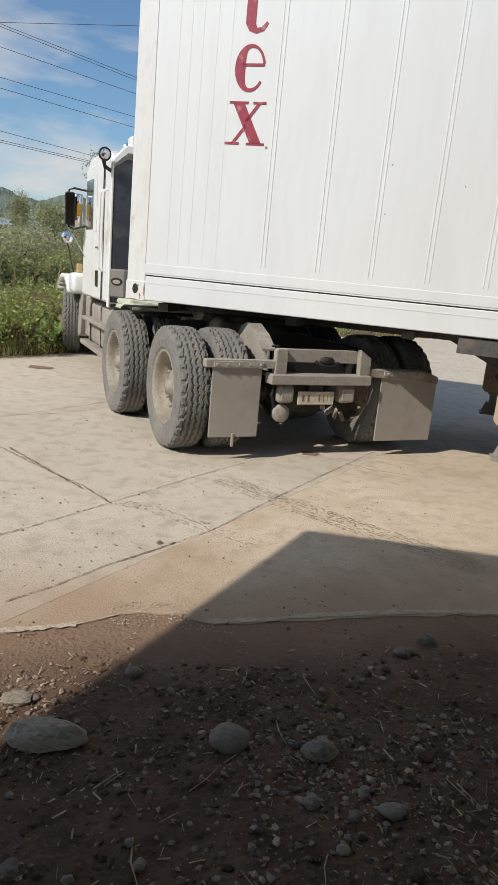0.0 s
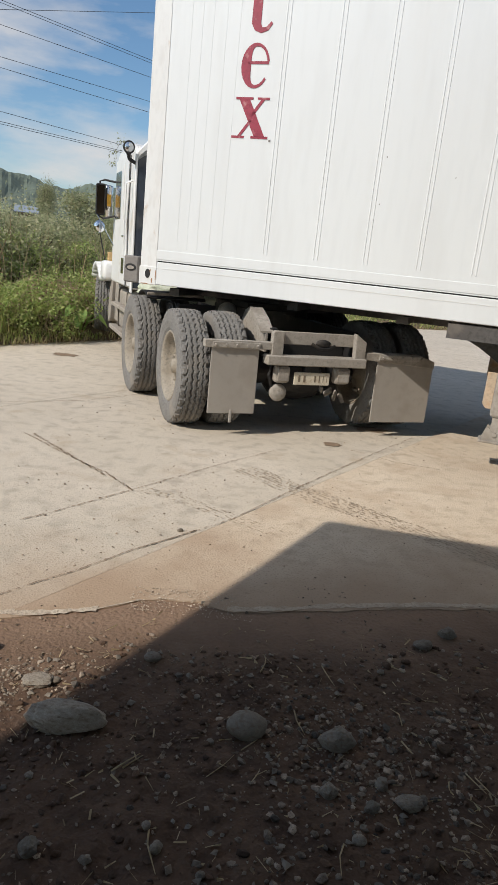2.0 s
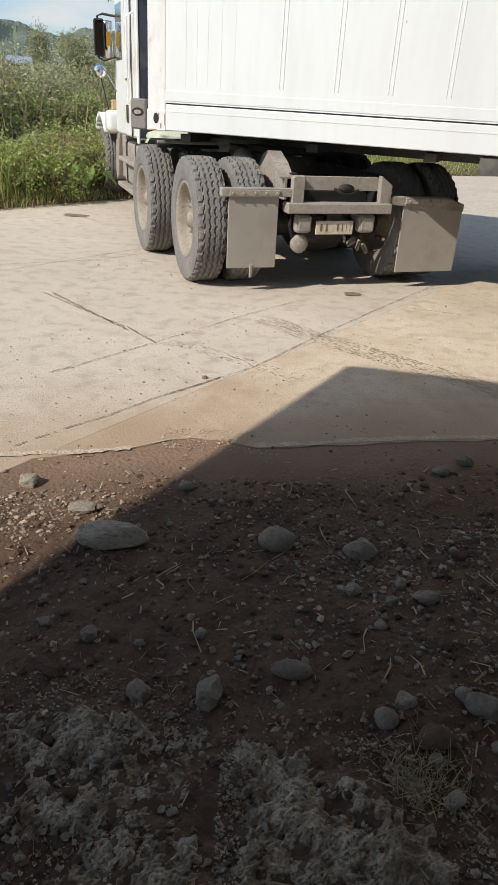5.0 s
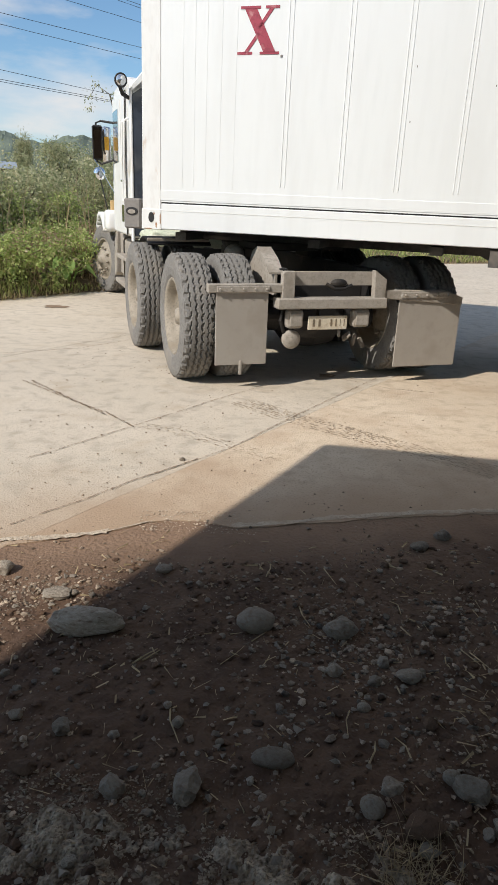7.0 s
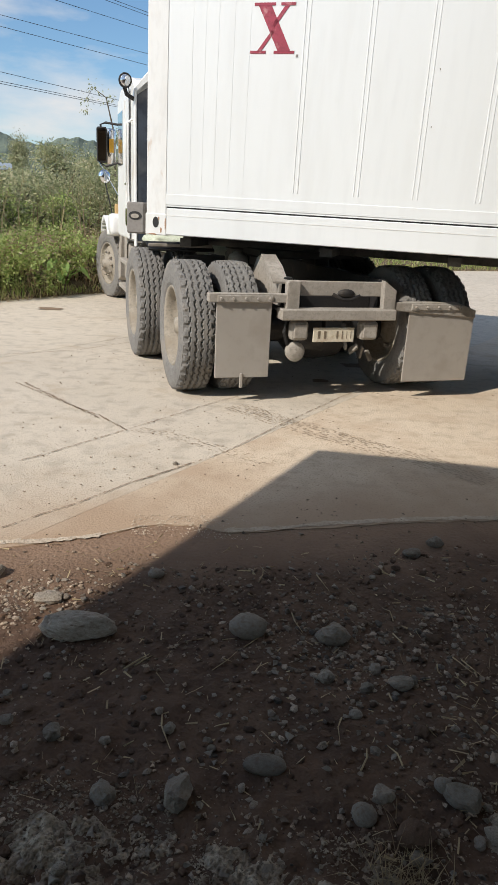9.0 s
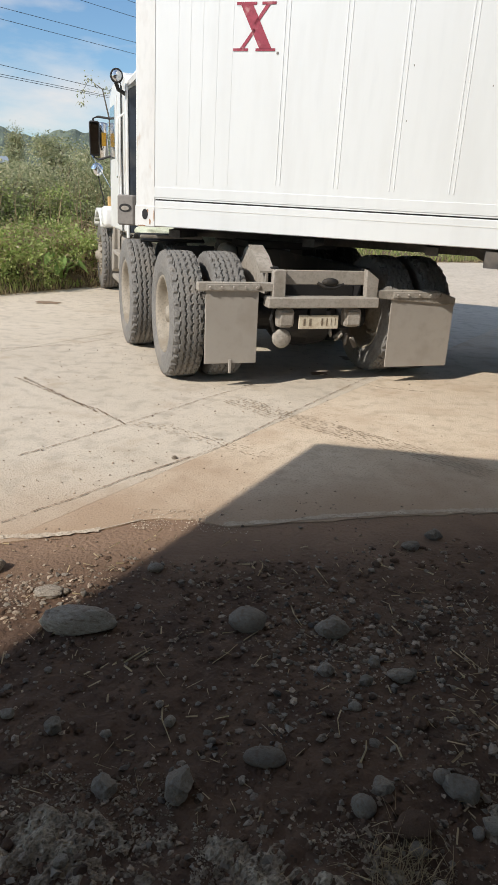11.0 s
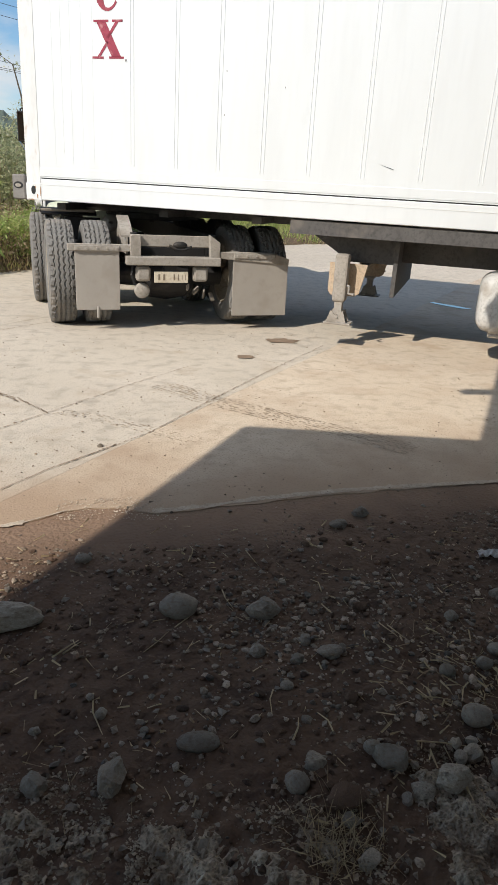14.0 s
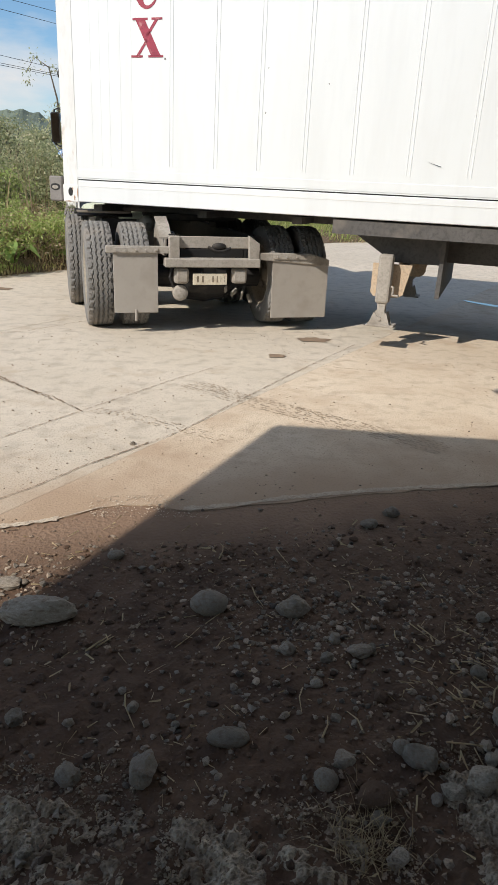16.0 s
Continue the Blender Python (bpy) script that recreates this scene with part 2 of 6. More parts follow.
M = {
    "concrete": mat("concrete", (0.605, 0.53, 0.43), (0.54, 0.47, 0.375), 1.1, 0.88, bump=0.35, fine=95, dirt=(0.47, 0.39, 0.295), dirt_amt=0.1, dirt_scale=2.6, rand=0.03, speck=0.62, grad=((-1.05, 2.6), (-0.19, 0.982), 0.0, 0.9, (0.43, 0.325, 0.23))),
    "apron": mat("dusty_concrete", (0.64, 0.535, 0.41), (0.565, 0.455, 0.335), 1.3, 0.9, bump=0.4, fine=85, speck=0.65, dirt=(0.47, 0.355, 0.25), dirt_amt=0.35, dirt_scale=1.9, grad=((-1.05, 2.6), (-0.19, 0.982), 0.0, 1.05, (0.39, 0.28, 0.19))),
    "mark": mat("tyre_print", (0.40, 0.32, 0.235), (0.33, 0.255, 0.18), 9, 0.95, bump=0.3),
    "lip": mat("bare_concrete_edge", (0.62, 0.535, 0.42), (0.44, 0.34, 0.25), 9, 0.9, bump=0.6, fine=90, speck=0.5),
    "lipdusty": mat("dusty_concrete_edge", (0.55, 0.455, 0.345), (0.41, 0.315, 0.225), 11, 0.9, bump=0.6, fine=110, speck=0.7),
    "joint": mat("joint_dirt", (0.21, 0.145, 0.095), (0.30, 0.215, 0.145), 9, 0.95, bump=0.5),
    "dirt": mat("packed_dirt", (0.088, 0.050, 0.030), (0.138, 0.083, 0.052), 5.0, 0.95, bump=0.9, fine=55, dirt=(0.055, 0.031, 0.020), dirt_amt=0.5, dirt_scale=3.5, grad=((-1.05, 2.52), (0.207, -0.978), -0.02, 0.42, (0.235, 0.152, 0.10))),
    "clod": mat("earth_clod", (0.122, 0.073, 0.045), (0.075, 0.044, 0.028), 30, 0.95, bump=0.5, island=0.45),
    "chip": mat("mixed_stone_chips", (0.27, 0.215, 0.16), (0.12, 0.088, 0.062), 40, 0.55, bump=0.4, island=0.8),
    "soil": mat("roadside_soil", (0.16, 0.10, 0.065), (0.12, 0.10, 0.05), 2.0, 0.95, bump=0.6, fine=20),
    "crust": mat("pale_crust", (0.47, 0.395, 0.30), (0.20, 0.145, 0.096), 16, 0.95, bump=1.0, fine=140, speck=0.4, dirt=(0.10, 0.060, 0.037), dirt_amt=0.3, dirt_scale=9),
    "grit": mat("grit", (0.36, 0.28, 0.20), (0.11, 0.072, 0.048), 24, 0.9, bump=0.3, island=0.4),
    "stone": mat("river_stone", (0.25, 0.212, 0.168), (0.18, 0.152, 0.118), 8, 0.75, bump=0.35, fine=130, dirt=(0.16, 0.11, 0.075), dirt_amt=0.35, dirt_scale=9, rand=0.25, speck=0.6),
    "palestone": mat("pale_rough_stone", (0.48, 0.42, 0.34), (0.31, 0.255, 0.195), 14, 0.85, bump=0.6, fine=90, dirt=(0.20, 0.14, 0.095), dirt_amt=0.3, dirt_scale=11, rand=0.12, speck=0.5),
    # pale stone tone, raised further to carry the sunlight on that side
    "sunpale_chip": mat("sun_paled_gravel", (0.43, 0.35, 0.265), (0.24, 0.175, 0.12), 30, 0.85, bump=0.4, island=0.5),
    "paint": mat("white_truck_paint", (0.80, 0.80, 0.78), (0.74, 0.735, 0.71), 2.0, 0.32, bump=0.03, fine=25, dirt=(0.60, 0.54, 0.46), dirt_amt=0.12, dirt_scale=2.5, speck=0.9),
    "panel": mat("white_container_paint", (0.705, 0.725, 0.725), (0.68, 0.695, 0.69), 0.9, 0.42, bump=0.05, fine=18, dirt=(0.66, 0.655, 0.63), dirt_amt=0.15, dirt_scale=1.1, stretch=(1, 1, 0.15), speck=0.95),
    "corner": mat("scuffed_white_paint", (0.70, 0.705, 0.69), (0.665, 0.655, 0.63), 3.0, 0.5, bump=0.08, fine=24, dirt=(0.55, 0.45, 0.37), dirt_amt=-0.15, dirt_scale=9, stretch=(1, 1, 0.35), speck=0.9),
    "red": mat("dark_red_lettering", (0.33, 0.035, 0.065), (0.28, 0.03, 0.055), 5, 0.5, bump=0.02, dirt=(0.45, 0.2, 0.2), dirt_amt=0.06, dirt_scale=12),
    "dust": mat("dust_covered_steel", (0.37, 0.335, 0.29), (0.30, 0.268, 0.228), 5, 0.85, bump=0.2, fine=50, speck=0.7, dirt=(0.22, 0.19, 0.155), dirt_amt=0.3, dirt_scale=6),
    "flap": mat("dusty_rubber_flap", (0.355, 0.322, 0.282), (0.32, 0.288, 0.25), 2, 0.85, bump=0.05, fine=60, speck=0.93, dirt=(0.285, 0.252, 0.215), dirt_amt=0.25, dirt_scale=3),
    "chassis": mat("dusty_dark_chassis", (0.105, 0.098, 0.092), (0.075, 0.07, 0.066), 4, 0.75, bump=0.15, dirt=(0.16, 0.14, 0.12), dirt_amt=0.2, dirt_scale=4),
    "tankgrey": mat("scuffed_pale_tank", (0.60, 0.585, 0.55), (0.50, 0.48, 0.44), 4, 0.55, bump=0.1, fine=40, dirt=(0.36, 0.32, 0.27), dirt_amt=0.3, dirt_scale=5),
    "black": mat("greasy_black_steel", (0.014, 0.014, 0.015), (0.024, 0.022, 0.021), 6, 0.6, bump=0.15, dirt=(0.05, 0.043, 0.036), dirt_amt=0.08, dirt_scale=5),
    "rubber": mat("dusty_tyre_rubber", (0.215, 0.205, 0.19), (0.165, 0.156, 0.144), 7, 0.85, bump=0.2, fine=80, dirt=(0.235, 0.21, 0.18), dirt_amt=0.3, dirt_scale=4),
    "rim": mat("cream_dusty_rim", (0.33, 0.29, 0.235), (0.27, 0.235, 0.185), 5, 0.7, bump=0.06, dirt=(0.23, 0.19, 0.14), dirt_amt=0.3, dirt_scale=6),
    "rust": mat("rusty_orange_plate", (0.52, 0.38, 0.26), (0.46, 0.37, 0.27), 5, 0.8, bump=0.1, dirt=(0.42, 0.25, 0.13), dirt_amt=0.15, dirt_scale=8),
    "greysteel": mat("grey_painted_steel", (0.24, 0.22, 0.20), (0.19, 0.175, 0.16), 6, 0.7, bump=0.08, speck=0.8),
    "tarp": mat("pale_green_tarp", (0.42, 0.47, 0.33), (0.52, 0.53, 0.43), 9, 0.7, bump=0.4),
    "chrome": glass_mat("polished_steel", (0.75, 0.74, 0.72), 0.18),
    "mirror": glass_mat("mirror_glass", (0.82, 0.84, 0.86), 0.03),
    "lens": glass_mat("lamp_lens", (0.70, 0.71, 0.72), 0.12, 0.95),
    "water": glass_mat("puddle_water", (0.05, 0.045, 0.04), 0.02, 0.0),
    "yellow": mat("yellow_sticker", (0.75, 0.42, 0.04), (0.7, 0.38, 0.04), 5, 0.5, bump=0),
    "amber": mat("amber_lens", (0.62, 0.42, 0.20), (0.55, 0.36, 0.16), 5, 0.4, bump=0),
    "ink": mat("dark_lettering", (0.05, 0.05, 0.07), (0.08, 0.08, 0.1), 9, 0.6, bump=0),
    "plateink": mat("faded_brown_lettering", (0.16, 0.125, 0.09), (0.24, 0.19, 0.13), 30, 0.6, bump=0),
    "rustspot": mat("rust_stain", (0.30, 0.16, 0.085), (0.45, 0.30, 0.20), 25, 0.85, bump=0.2),
    "plate": mat("pale_number_plate", (0.68, 0.62, 0.50), (0.58, 0.51, 0.39), 12, 0.6, bump=0.05, speck=0.8, dirt=(0.40, 0.31, 0.21), dirt_amt=0.35, dirt_scale=20),
    # blue-black tone puts the container's shadow into the cab back's colour
    "cabback_shade": mat("shaded_cab_back", (0.045, 0.055, 0.075), (0.030, 0.036, 0.048), 2.5, 0.30, bump=0.04, dirt=(0.09, 0.09, 0.09), dirt_amt=0.2, dirt_scale=3),
    "bark": mat("bark", (0.17, 0.14, 0.105), (0.11, 0.09, 0.07), 12, 0.95, bump=0.6, fine=30),
    "tin": mat("weathered_tin", (0.36, 0.37, 0.38), (0.30, 0.28, 0.26), 3, 0.45, 0.6, bump=0.1, dirt=(0.3, 0.18, 0.1), dirt_amt=0.15, dirt_scale=2),
    "timber": mat("grey_timber", (0.24, 0.19, 0.14), (0.17, 0.13, 0.1), 6, 0.85, bump=0.3, stretch=(1, 1, 0.1)),
    "hill": mat("wooded_hill", (0.16, 0.19, 0.14), (0.11, 0.14, 0.11), 0.05, 0.95, bump=0, fine=0.4, dirt=(0.20, 0.21, 0.14), dirt_amt=0.3, dirt_scale=0.02),
    "cable": mat("power_cable", (0.10, 0.11, 0.12), (0.12, 0.12, 0.13), 5, 0.6, bump=0),
    "houseroof": mat("blue_grey_roof", (0.33, 0.38, 0.44), (0.28, 0.32, 0.37), 2, 0.5, bump=0.05),
    "trash": mat("pale_wrapper", (0.55, 0.53, 0.50), (0.45, 0.4, 0.36), 20, 0.5, bump=0.3),
    "straw": leaf_mat("dry_straw", (0.34, 0.25, 0.14), (0.50, 0.40, 0.24), (0.26, 0.18, 0.11), 0.3),
    "grass": leaf_mat("verge_grass", (0.26, 0.34, 0.09), (0.40, 0.46, 0.15), (0.58, 0.50, 0.26), 0.5),
    "weed": leaf_mat("weed_leaves", (0.25, 0.34, 0.10), (0.42, 0.51, 0.17), (0.60, 0.60, 0.28), 0.5),
    "drybush": leaf_mat("withered_leaves", (0.30, 0.21, 0.13), (0.46, 0.36, 0.23), (0.55, 0.47, 0.32), 0.4),
    "tree": leaf_mat("tree_leaves", (0.25, 0.28, 0.14), (0.43, 0.45, 0.25), (0.60, 0.55, 0.36), 0.45),
    "taro": leaf_mat("broad_leaves", (0.22, 0.36, 0.09), (0.28, 0.42, 0.12), (0.40, 0.48, 0.18), 0.5),
}


# ---- mesh helpers ----
def mesh_ob(name, bm, material, smooth=False):
    me = bpy.data.meshes.new(name)
    bmesh.ops.recalc_face_normals(bm, faces=bm.faces)
    bm.to_mesh(me)
    bm.free()
    if smooth:
        for f in me.polygons:
            f.use_smooth = True
    me.materials.append(M[material])
    return new(name, me)


def part(name, bm, material, parent, label="", smooth=False):
    ob = mesh_ob(name, bm, material, smooth)
    ob.parent = parent
    return tagged(ob, label)


def raw(name, verts, faces, material, parent=None, smooth=False):
    me = bpy.data.meshes.new(name)
    me.from_pydata(verts, [], faces)
    me.update()
    if smooth:
        me.polygons.foreach_set("use_smooth", [True] * len(me.polygons))
    me.materials.append(M[material])
    ob = new(name, me)
    ob.parent = parent
    return ob


def share(name, me, parent, m=None):
    ob = new(name, me)
    ob.parent = parent
    if m is not None:
        ob.matrix_local = m
    return ob


def box(bm, x0, x1, y0, y1, z0, z1, bevel=0.0, m=None, seg=1):
    g = bmesh.ops.create_cube(bm, size=1.0)["verts"]
    t = Matrix.Translation(((x0 + x1) / 2, (y0 + y1) / 2, (z0 + z1) / 2)) @ Matrix.Diagonal((x1 - x0, y1 - y0, z1 - z0, 1))
    bmesh.ops.transform(bm, matrix=t, verts=g)
    if bevel:
        e = list({e for v in g for e in v.link_edges})
        g = list({v for f in bmesh.ops.bevel(bm, geom=e, offset=bevel, segments=seg, affect="EDGES", profile=0.5)["faces"] for v in f.verts} | {v for v in g if v.is_valid})
    if m is not None:
        bmesh.ops.transform(bm, matrix=m, verts=g)
    return bm


def B(*a, **k):
    return box(bmesh.new(), *a, **k)


def prism(bm, pts, axis, a, b, bevel=0.0):
    """A polygon of 2D points, pushed along an axis from a to b."""
    def at(p, w):
        return {"x": (w, p[0], p[1]), "y": (p[0], w, p[1]), "z": (p[0], p[1], w)}[axis]
    v0 = [bm.verts.new(at(p, a)) for p in pts]
    v1 = [bm.verts.new(at(p, b)) for p in pts]
    n = len(pts)
    fs = [bm.faces.new(v0), bm.faces.new(v1[::-1])] + [bm.faces.new((v0[i], v0[(i + 1) % n], v1[(i + 1) % n], v1[i])) for i in range(n)]
    if bevel:
        bmesh.ops.bevel(bm, geom=list({e for f in fs for e in f.edges}), offset=bevel, segments=1, affect="EDGES")
    return bm


def lathe(bm, profile, seg=32, axis="x", centre=(0, 0, 0), close=False):
    """Profile of (along, radius) turned round an axis."""
    rings = []
    for s, r in profile:
        ring = []
        for i in range(seg):
            a = 2 * math.pi * i / seg
            c, d = r * math.cos(a), r * math.sin(a)
            p = {"x": (s, c, d), "y": (c, s, d), "z": (c, d, s)}[axis]
            ring.append(bm.verts.new(Vector(p) + Vector(centre)))
        rings.append(ring)
    for a, b in zip(rings, rings[1:]):
        for i in range(seg):
            bm.faces.new((a[i], a[(i + 1) % seg], b[(i + 1) % seg], b[i]))
    if close:
        bm.faces.new(rings[0]), bm.faces.new(rings[-1][::-1])
    return bm


def tube(bm, pts, r, seg=8):
    """A round bar along points."""
    pts = [Vector(p) for p in pts]
    rings = []
    for i, p in enumerate(pts):
        d = (pts[min(i + 1, len(pts) - 1)] - pts[max(i - 1, 0)]).normalized()
        q = d.to_track_quat("Z", "Y")
        rr = r[i] if isinstance(r, (list, tuple)) else r
        rings.append([bm.verts.new(p + q @ Vector((rr * math.cos(2 * math.pi * k / seg), rr * math.sin(2 * math.pi * k / seg), 0))) for k in range(seg)])
    for a, b in zip(rings, rings[1:]):
        for i in range(seg):
            bm.faces.new((a[i], a[(i + 1) % seg], b[(i + 1) % seg], b[i]))
    bm.faces.new(rings[0][::-1]), bm.faces.new(rings[-1])
    return bm


# ---- ground and road ----
UX, UY = 0.566, 0.824          # along the road
def uv(u, v):
    """Road coordinates to world: u along the road, v across it (towards the camera)."""
    return (UX * u + UY * v, UY * u - UX * v)


EDGE = [(-6.0, 1.35), (-2.4, 2.12), (-1.5, 2.40), (-0.99, 2.53), (-0.78, 2.62), (-0.57, 2.70), (-0.42, 2.80), (-0.30, 2.85), (-0.15, 2.84), (0.01, 2.79), (0.38, 2.875), (0.78, 2.975), (1.33, 3.075), (2.4, 3.25), (4.0, 3.62), (9.0, 4.3), (20, 5.4)]

def worn(pts, step=0.05):
    """The same line with a finely broken edge."""
    out = []
    for (x0, y0), (x1, y1) in zip(pts, pts[1:]):
        n = max(1, int((x1 - x0) / step)) if -2.5 < x0 < 3 else 1
        for i in range(n):
            x, y = x0 + (x1 - x0) * i / n, y0 + (y1 - y0) * i / n
            out.append((x, y + 0.022 * noise.noise((x * 9, 3, 1)) + 0.010 * noise.noise((x * 31, 5, 2))))
    return out + [pts[-1]]


EDGE = worn(EDGE)
ground = raw("ground", [(-3000, -3000, -0.14), (3000, -3000, -0.14), (3000, 3000, -0.14), (-3000, 3000, -0.14)], [(0, 1, 2, 3)], "soil")
tagged(ground, "brown soil ground reaching the horizon", "ground", kind="structure")

road = raw("road", [uv(-40, -8.62) + (-0.012,), uv(120, -8.62) + (-0.012,), uv(120, -2.2) + (-0.012,), uv(-40, -2.2) + (-0.012,)], [(0, 1, 2, 3)], "joint")
tagged(road, "wide pale concrete road with dusty slabs and open joints", "road", kind="structure")


def slab(name, poly, material, top=0.0):
    bm = bmesh.new()
    prism(bm, poly, "z", top - 0.13, top)
    bmesh.ops.bevel(bm, geom=[e for e in bm.edges if all(v.co.z > top - 0.01 for v in e.verts)], offset=0.002, segments=1, affect="EDGES")
    return part(name, bm, material, road)


G = 0.0025
for v0, v1, cuts in ((-8.55, -5.25, (-40, -9, -2, 6.2, 13, 22, 40, 120)), (-5.25, -2.233, (1.3, 9.6, 18, 36, 120)), (-5.25, -2.963, (-40, -8, -2.5, 1.3))):
    for u0, u1 in zip(cuts, cuts[1:]):
        slab("slab", [uv(u0 + G, v0 + G), uv(u1 - G, v0 + G), uv(u1 - G, v1 - G), uv(u0 + G, v1 - G)], "concrete", random.uniform(-0.003, 0.003))
# the dusty apron between the last joint and the dirt
far_side = [uv(u, -2.233 + G) for u in (24, 12, 3.9, 1.75)]
slab("apron", [(x, y) for x, y in EDGE if -0.995 < x < 16] + far_side, "apron", 0.001)
def ribbon(name, pts, width, material, top, seed, gap=0.0, parent=road):
    """A ragged strip of dirt lying on the slabs."""
    r = random.Random(seed)
    vs, fs = [], []
    k = 0
    for (x0, y0), (x1, y1) in zip(pts, pts[1:]):
        d = math.hypot(x1 - x0, y1 - y0)
        nx, ny = -(y1 - y0) / d, (x1 - x0) / d
        n = max(2, int(d / 0.014))
        for i in range(n):
            if r.random() < gap:
                continue
            a, b = i / n, (i + 1.15) / n
            w0, w1, o = width * r.uniform(0.3, 1), width * r.uniform(0.3, 1), width * r.uniform(-0.5, 0.5)
            for t, w in ((a, w0), (b, w1)):
                for s in (-1, 1):
                    vs.append((x0 + (x1 - x0) * t + nx * (s * w / 2 + o), y0 + (y1 - y0) * t + ny * (s * w / 2 + o), top))
            fs.append((k, k + 1, k + 3, k + 2))
            k += 4
    ob = raw(name, vs, fs, material, parent)
    return tagged(ob, kind="stuff")


def lip_strip(pts, w, seed, material="lip"):
    """A thin worn strip of bare concrete with wandering edges."""
    vs, fs = [], []
    for (x0, y0), (x1, y1) in zip(pts, pts[1:]):
        n = max(2, int(math.hypot(x1 - x0, y1 - y0) / 0.012))
        for i in range(n + 1):
            x, y = x0 + (x1 - x0) * i / n, y0 + (y1 - y0) * i / n
            a = w * (0.55 + 0.5 * noise.noise((x * 7, seed, 0)) + 0.4 * noise.noise((x * 31, seed, 2)))
            b = w * (0.45 + 0.6 * noise.noise((x * 5, seed, 5)) + 0.4 * noise.noise((x * 27, seed, 7)))
            vs += [(x, y - max(a, 0.002), 0.0035), (x, y + max(b, 0.002), 0.0035)]
            if len(vs) > 2:
                k = len(vs) - 4
                fs.append((k, k + 2, k + 3, k + 1))
    tagged(raw("broken_lip", vs, fs, material, road), "bare pale broken concrete edge")


lip_strip([(-1.6, 2.45), (-1.07, 2.575), (-0.83, 2.62), (-0.57, 2.705)], 0.040, 41)
lip_strip([(-0.57, 2.705), (-0.40, 2.82)], 0.012, 42)
LIP = [(-0.02, 2.812), (0.223, 2.864), (0.444, 2.93), (0.731, 3.0), (1.028, 3.06), (1.3, 3.10), (1.81, 3.16), (2.4, 3.28)]
lip_strip(LIP, 0.040, 43, "lipdusty")
for k, (pts, w) in enumerate((([(-1.75, 5.25), (-1.15, 4.67), (-0.94, 4.5), (-0.7, 4.2)], 0.014), ([(-1.2, 3.55), (-1.07, 3.7), (-0.68, 4.24), (-0.2, 4.92), (0.25, 5.5)], 0.009), ([(-1.085, 2.64), (-0.90, 2.87), (-0.75, 3.03), (-0.54, 3.31), (-0.20, 3.69)], 0.008), ([(-1.686, 5.263), (-1.221, 4.749), (-0.931, 4.435)], 0.02), ([(-0.49, 3.36), (-0.04, 3.88), (0.36, 4.55), (1.03, 5.60), (1.6, 6.45)], 0.009), ([(-2.6, 6.0), (-1.6, 6.6), (-0.6, 7.9)], 0.012), ([(0.9, 5.75), (1.25, 5.5), (1.6, 5.42)], 0.012))):
    ribbon("crack", pts, w, "joint", 0.0045, 50 + k, 0.3)
for o, sd in ((0.0, 2), (0.02, 7), (0.045, 3), (0.07, 8), (0.09, 4), (-0.03, 6), (-0.055, 9)):
    ribbon("tyre_mark", [(-0.02 + o, 4.90 + o), (0.30 + o, 4.57 + o), (0.66 + o, 4.28 + o), (1.17 + o, 3.87 + o), (1.5 + o, 3.6 + o)], 0.015, "mark", 0.004, sd, 0.45)
for o, sd in ((0.0, 12), (0.02, 14), (0.05, 13), (0.07, 15)):
    ribbon("tyre_mark", [(-0.68 + o, 4.20 + o), (-0.45 + o, 4.12 + o), (-0.13 + o, 3.9 + o), (0.19 + o, 3.69 + o)], 0.010, "mark", 0.004, sd, 0.6)

for cx, cy, rx, ry, sd in ((1.21, 6.61, 0.20, 0.12, 3), (0.76, 5.87, 0.10, 0.08, 5), (-2.55, 9.2, 0.20, 0.16, 9)):
    pts = []
    for i in range(40):
        a = 2 * math.pi * i / 40
        k = 0.8 + 0.5 * noise.noise((math.cos(a) * 2, math.sin(a) * 2, sd)) + 0.25 * noise.noise((math.cos(a) * 7, math.sin(a) * 7, sd))
        pts.append((cx + rx * k * math.cos(a), cy + ry * k * math.sin(a), 0.0052))
    raw("oil_stain", pts, [tuple(range(40))], "joint", road)

# silt band and dirt shoulder in front of the road
def edge_y(x):
    for (x0, y0), (x1, y1) in zip(EDGE, EDGE[1:]):
        if x0 <= x <= x1:
            return y0 + (y1 - y0) * (x - x0) / (x1 - x0)
    return EDGE[-1][1]


def ground_z(x, y):
    """Height of the dirt shoulder."""
    d = edge_y(x) - y
    h = 0.018 * noise.noise((x * 1.6, y * 1.6, 3)) + 0.010 * noise.noise((x * 5, y * 5, 7)) + 0.006 * noise.noise((x * 14, y * 14, 9))
    rough = noise.noise((x * 26, y * 26, 31))
    h += 0.007 * rough + 0.0035 * noise.noise((x * 60, y * 60, 37)) + 0.010 * max(0, noise.noise((x * 11, y * 11, 33)) - 0.1)
    k = min(1, max(0, (d - 0.12) / 0.45))
    h += min(1, max(0, (1.45 - y) / 0.4)) * (0.022 * noise.noise((x * 8, y * 8, 21)) + 0.012 * noise.noise((x * 22, y * 22, 22)))
    return -0.004 + (h + 0.010) * k


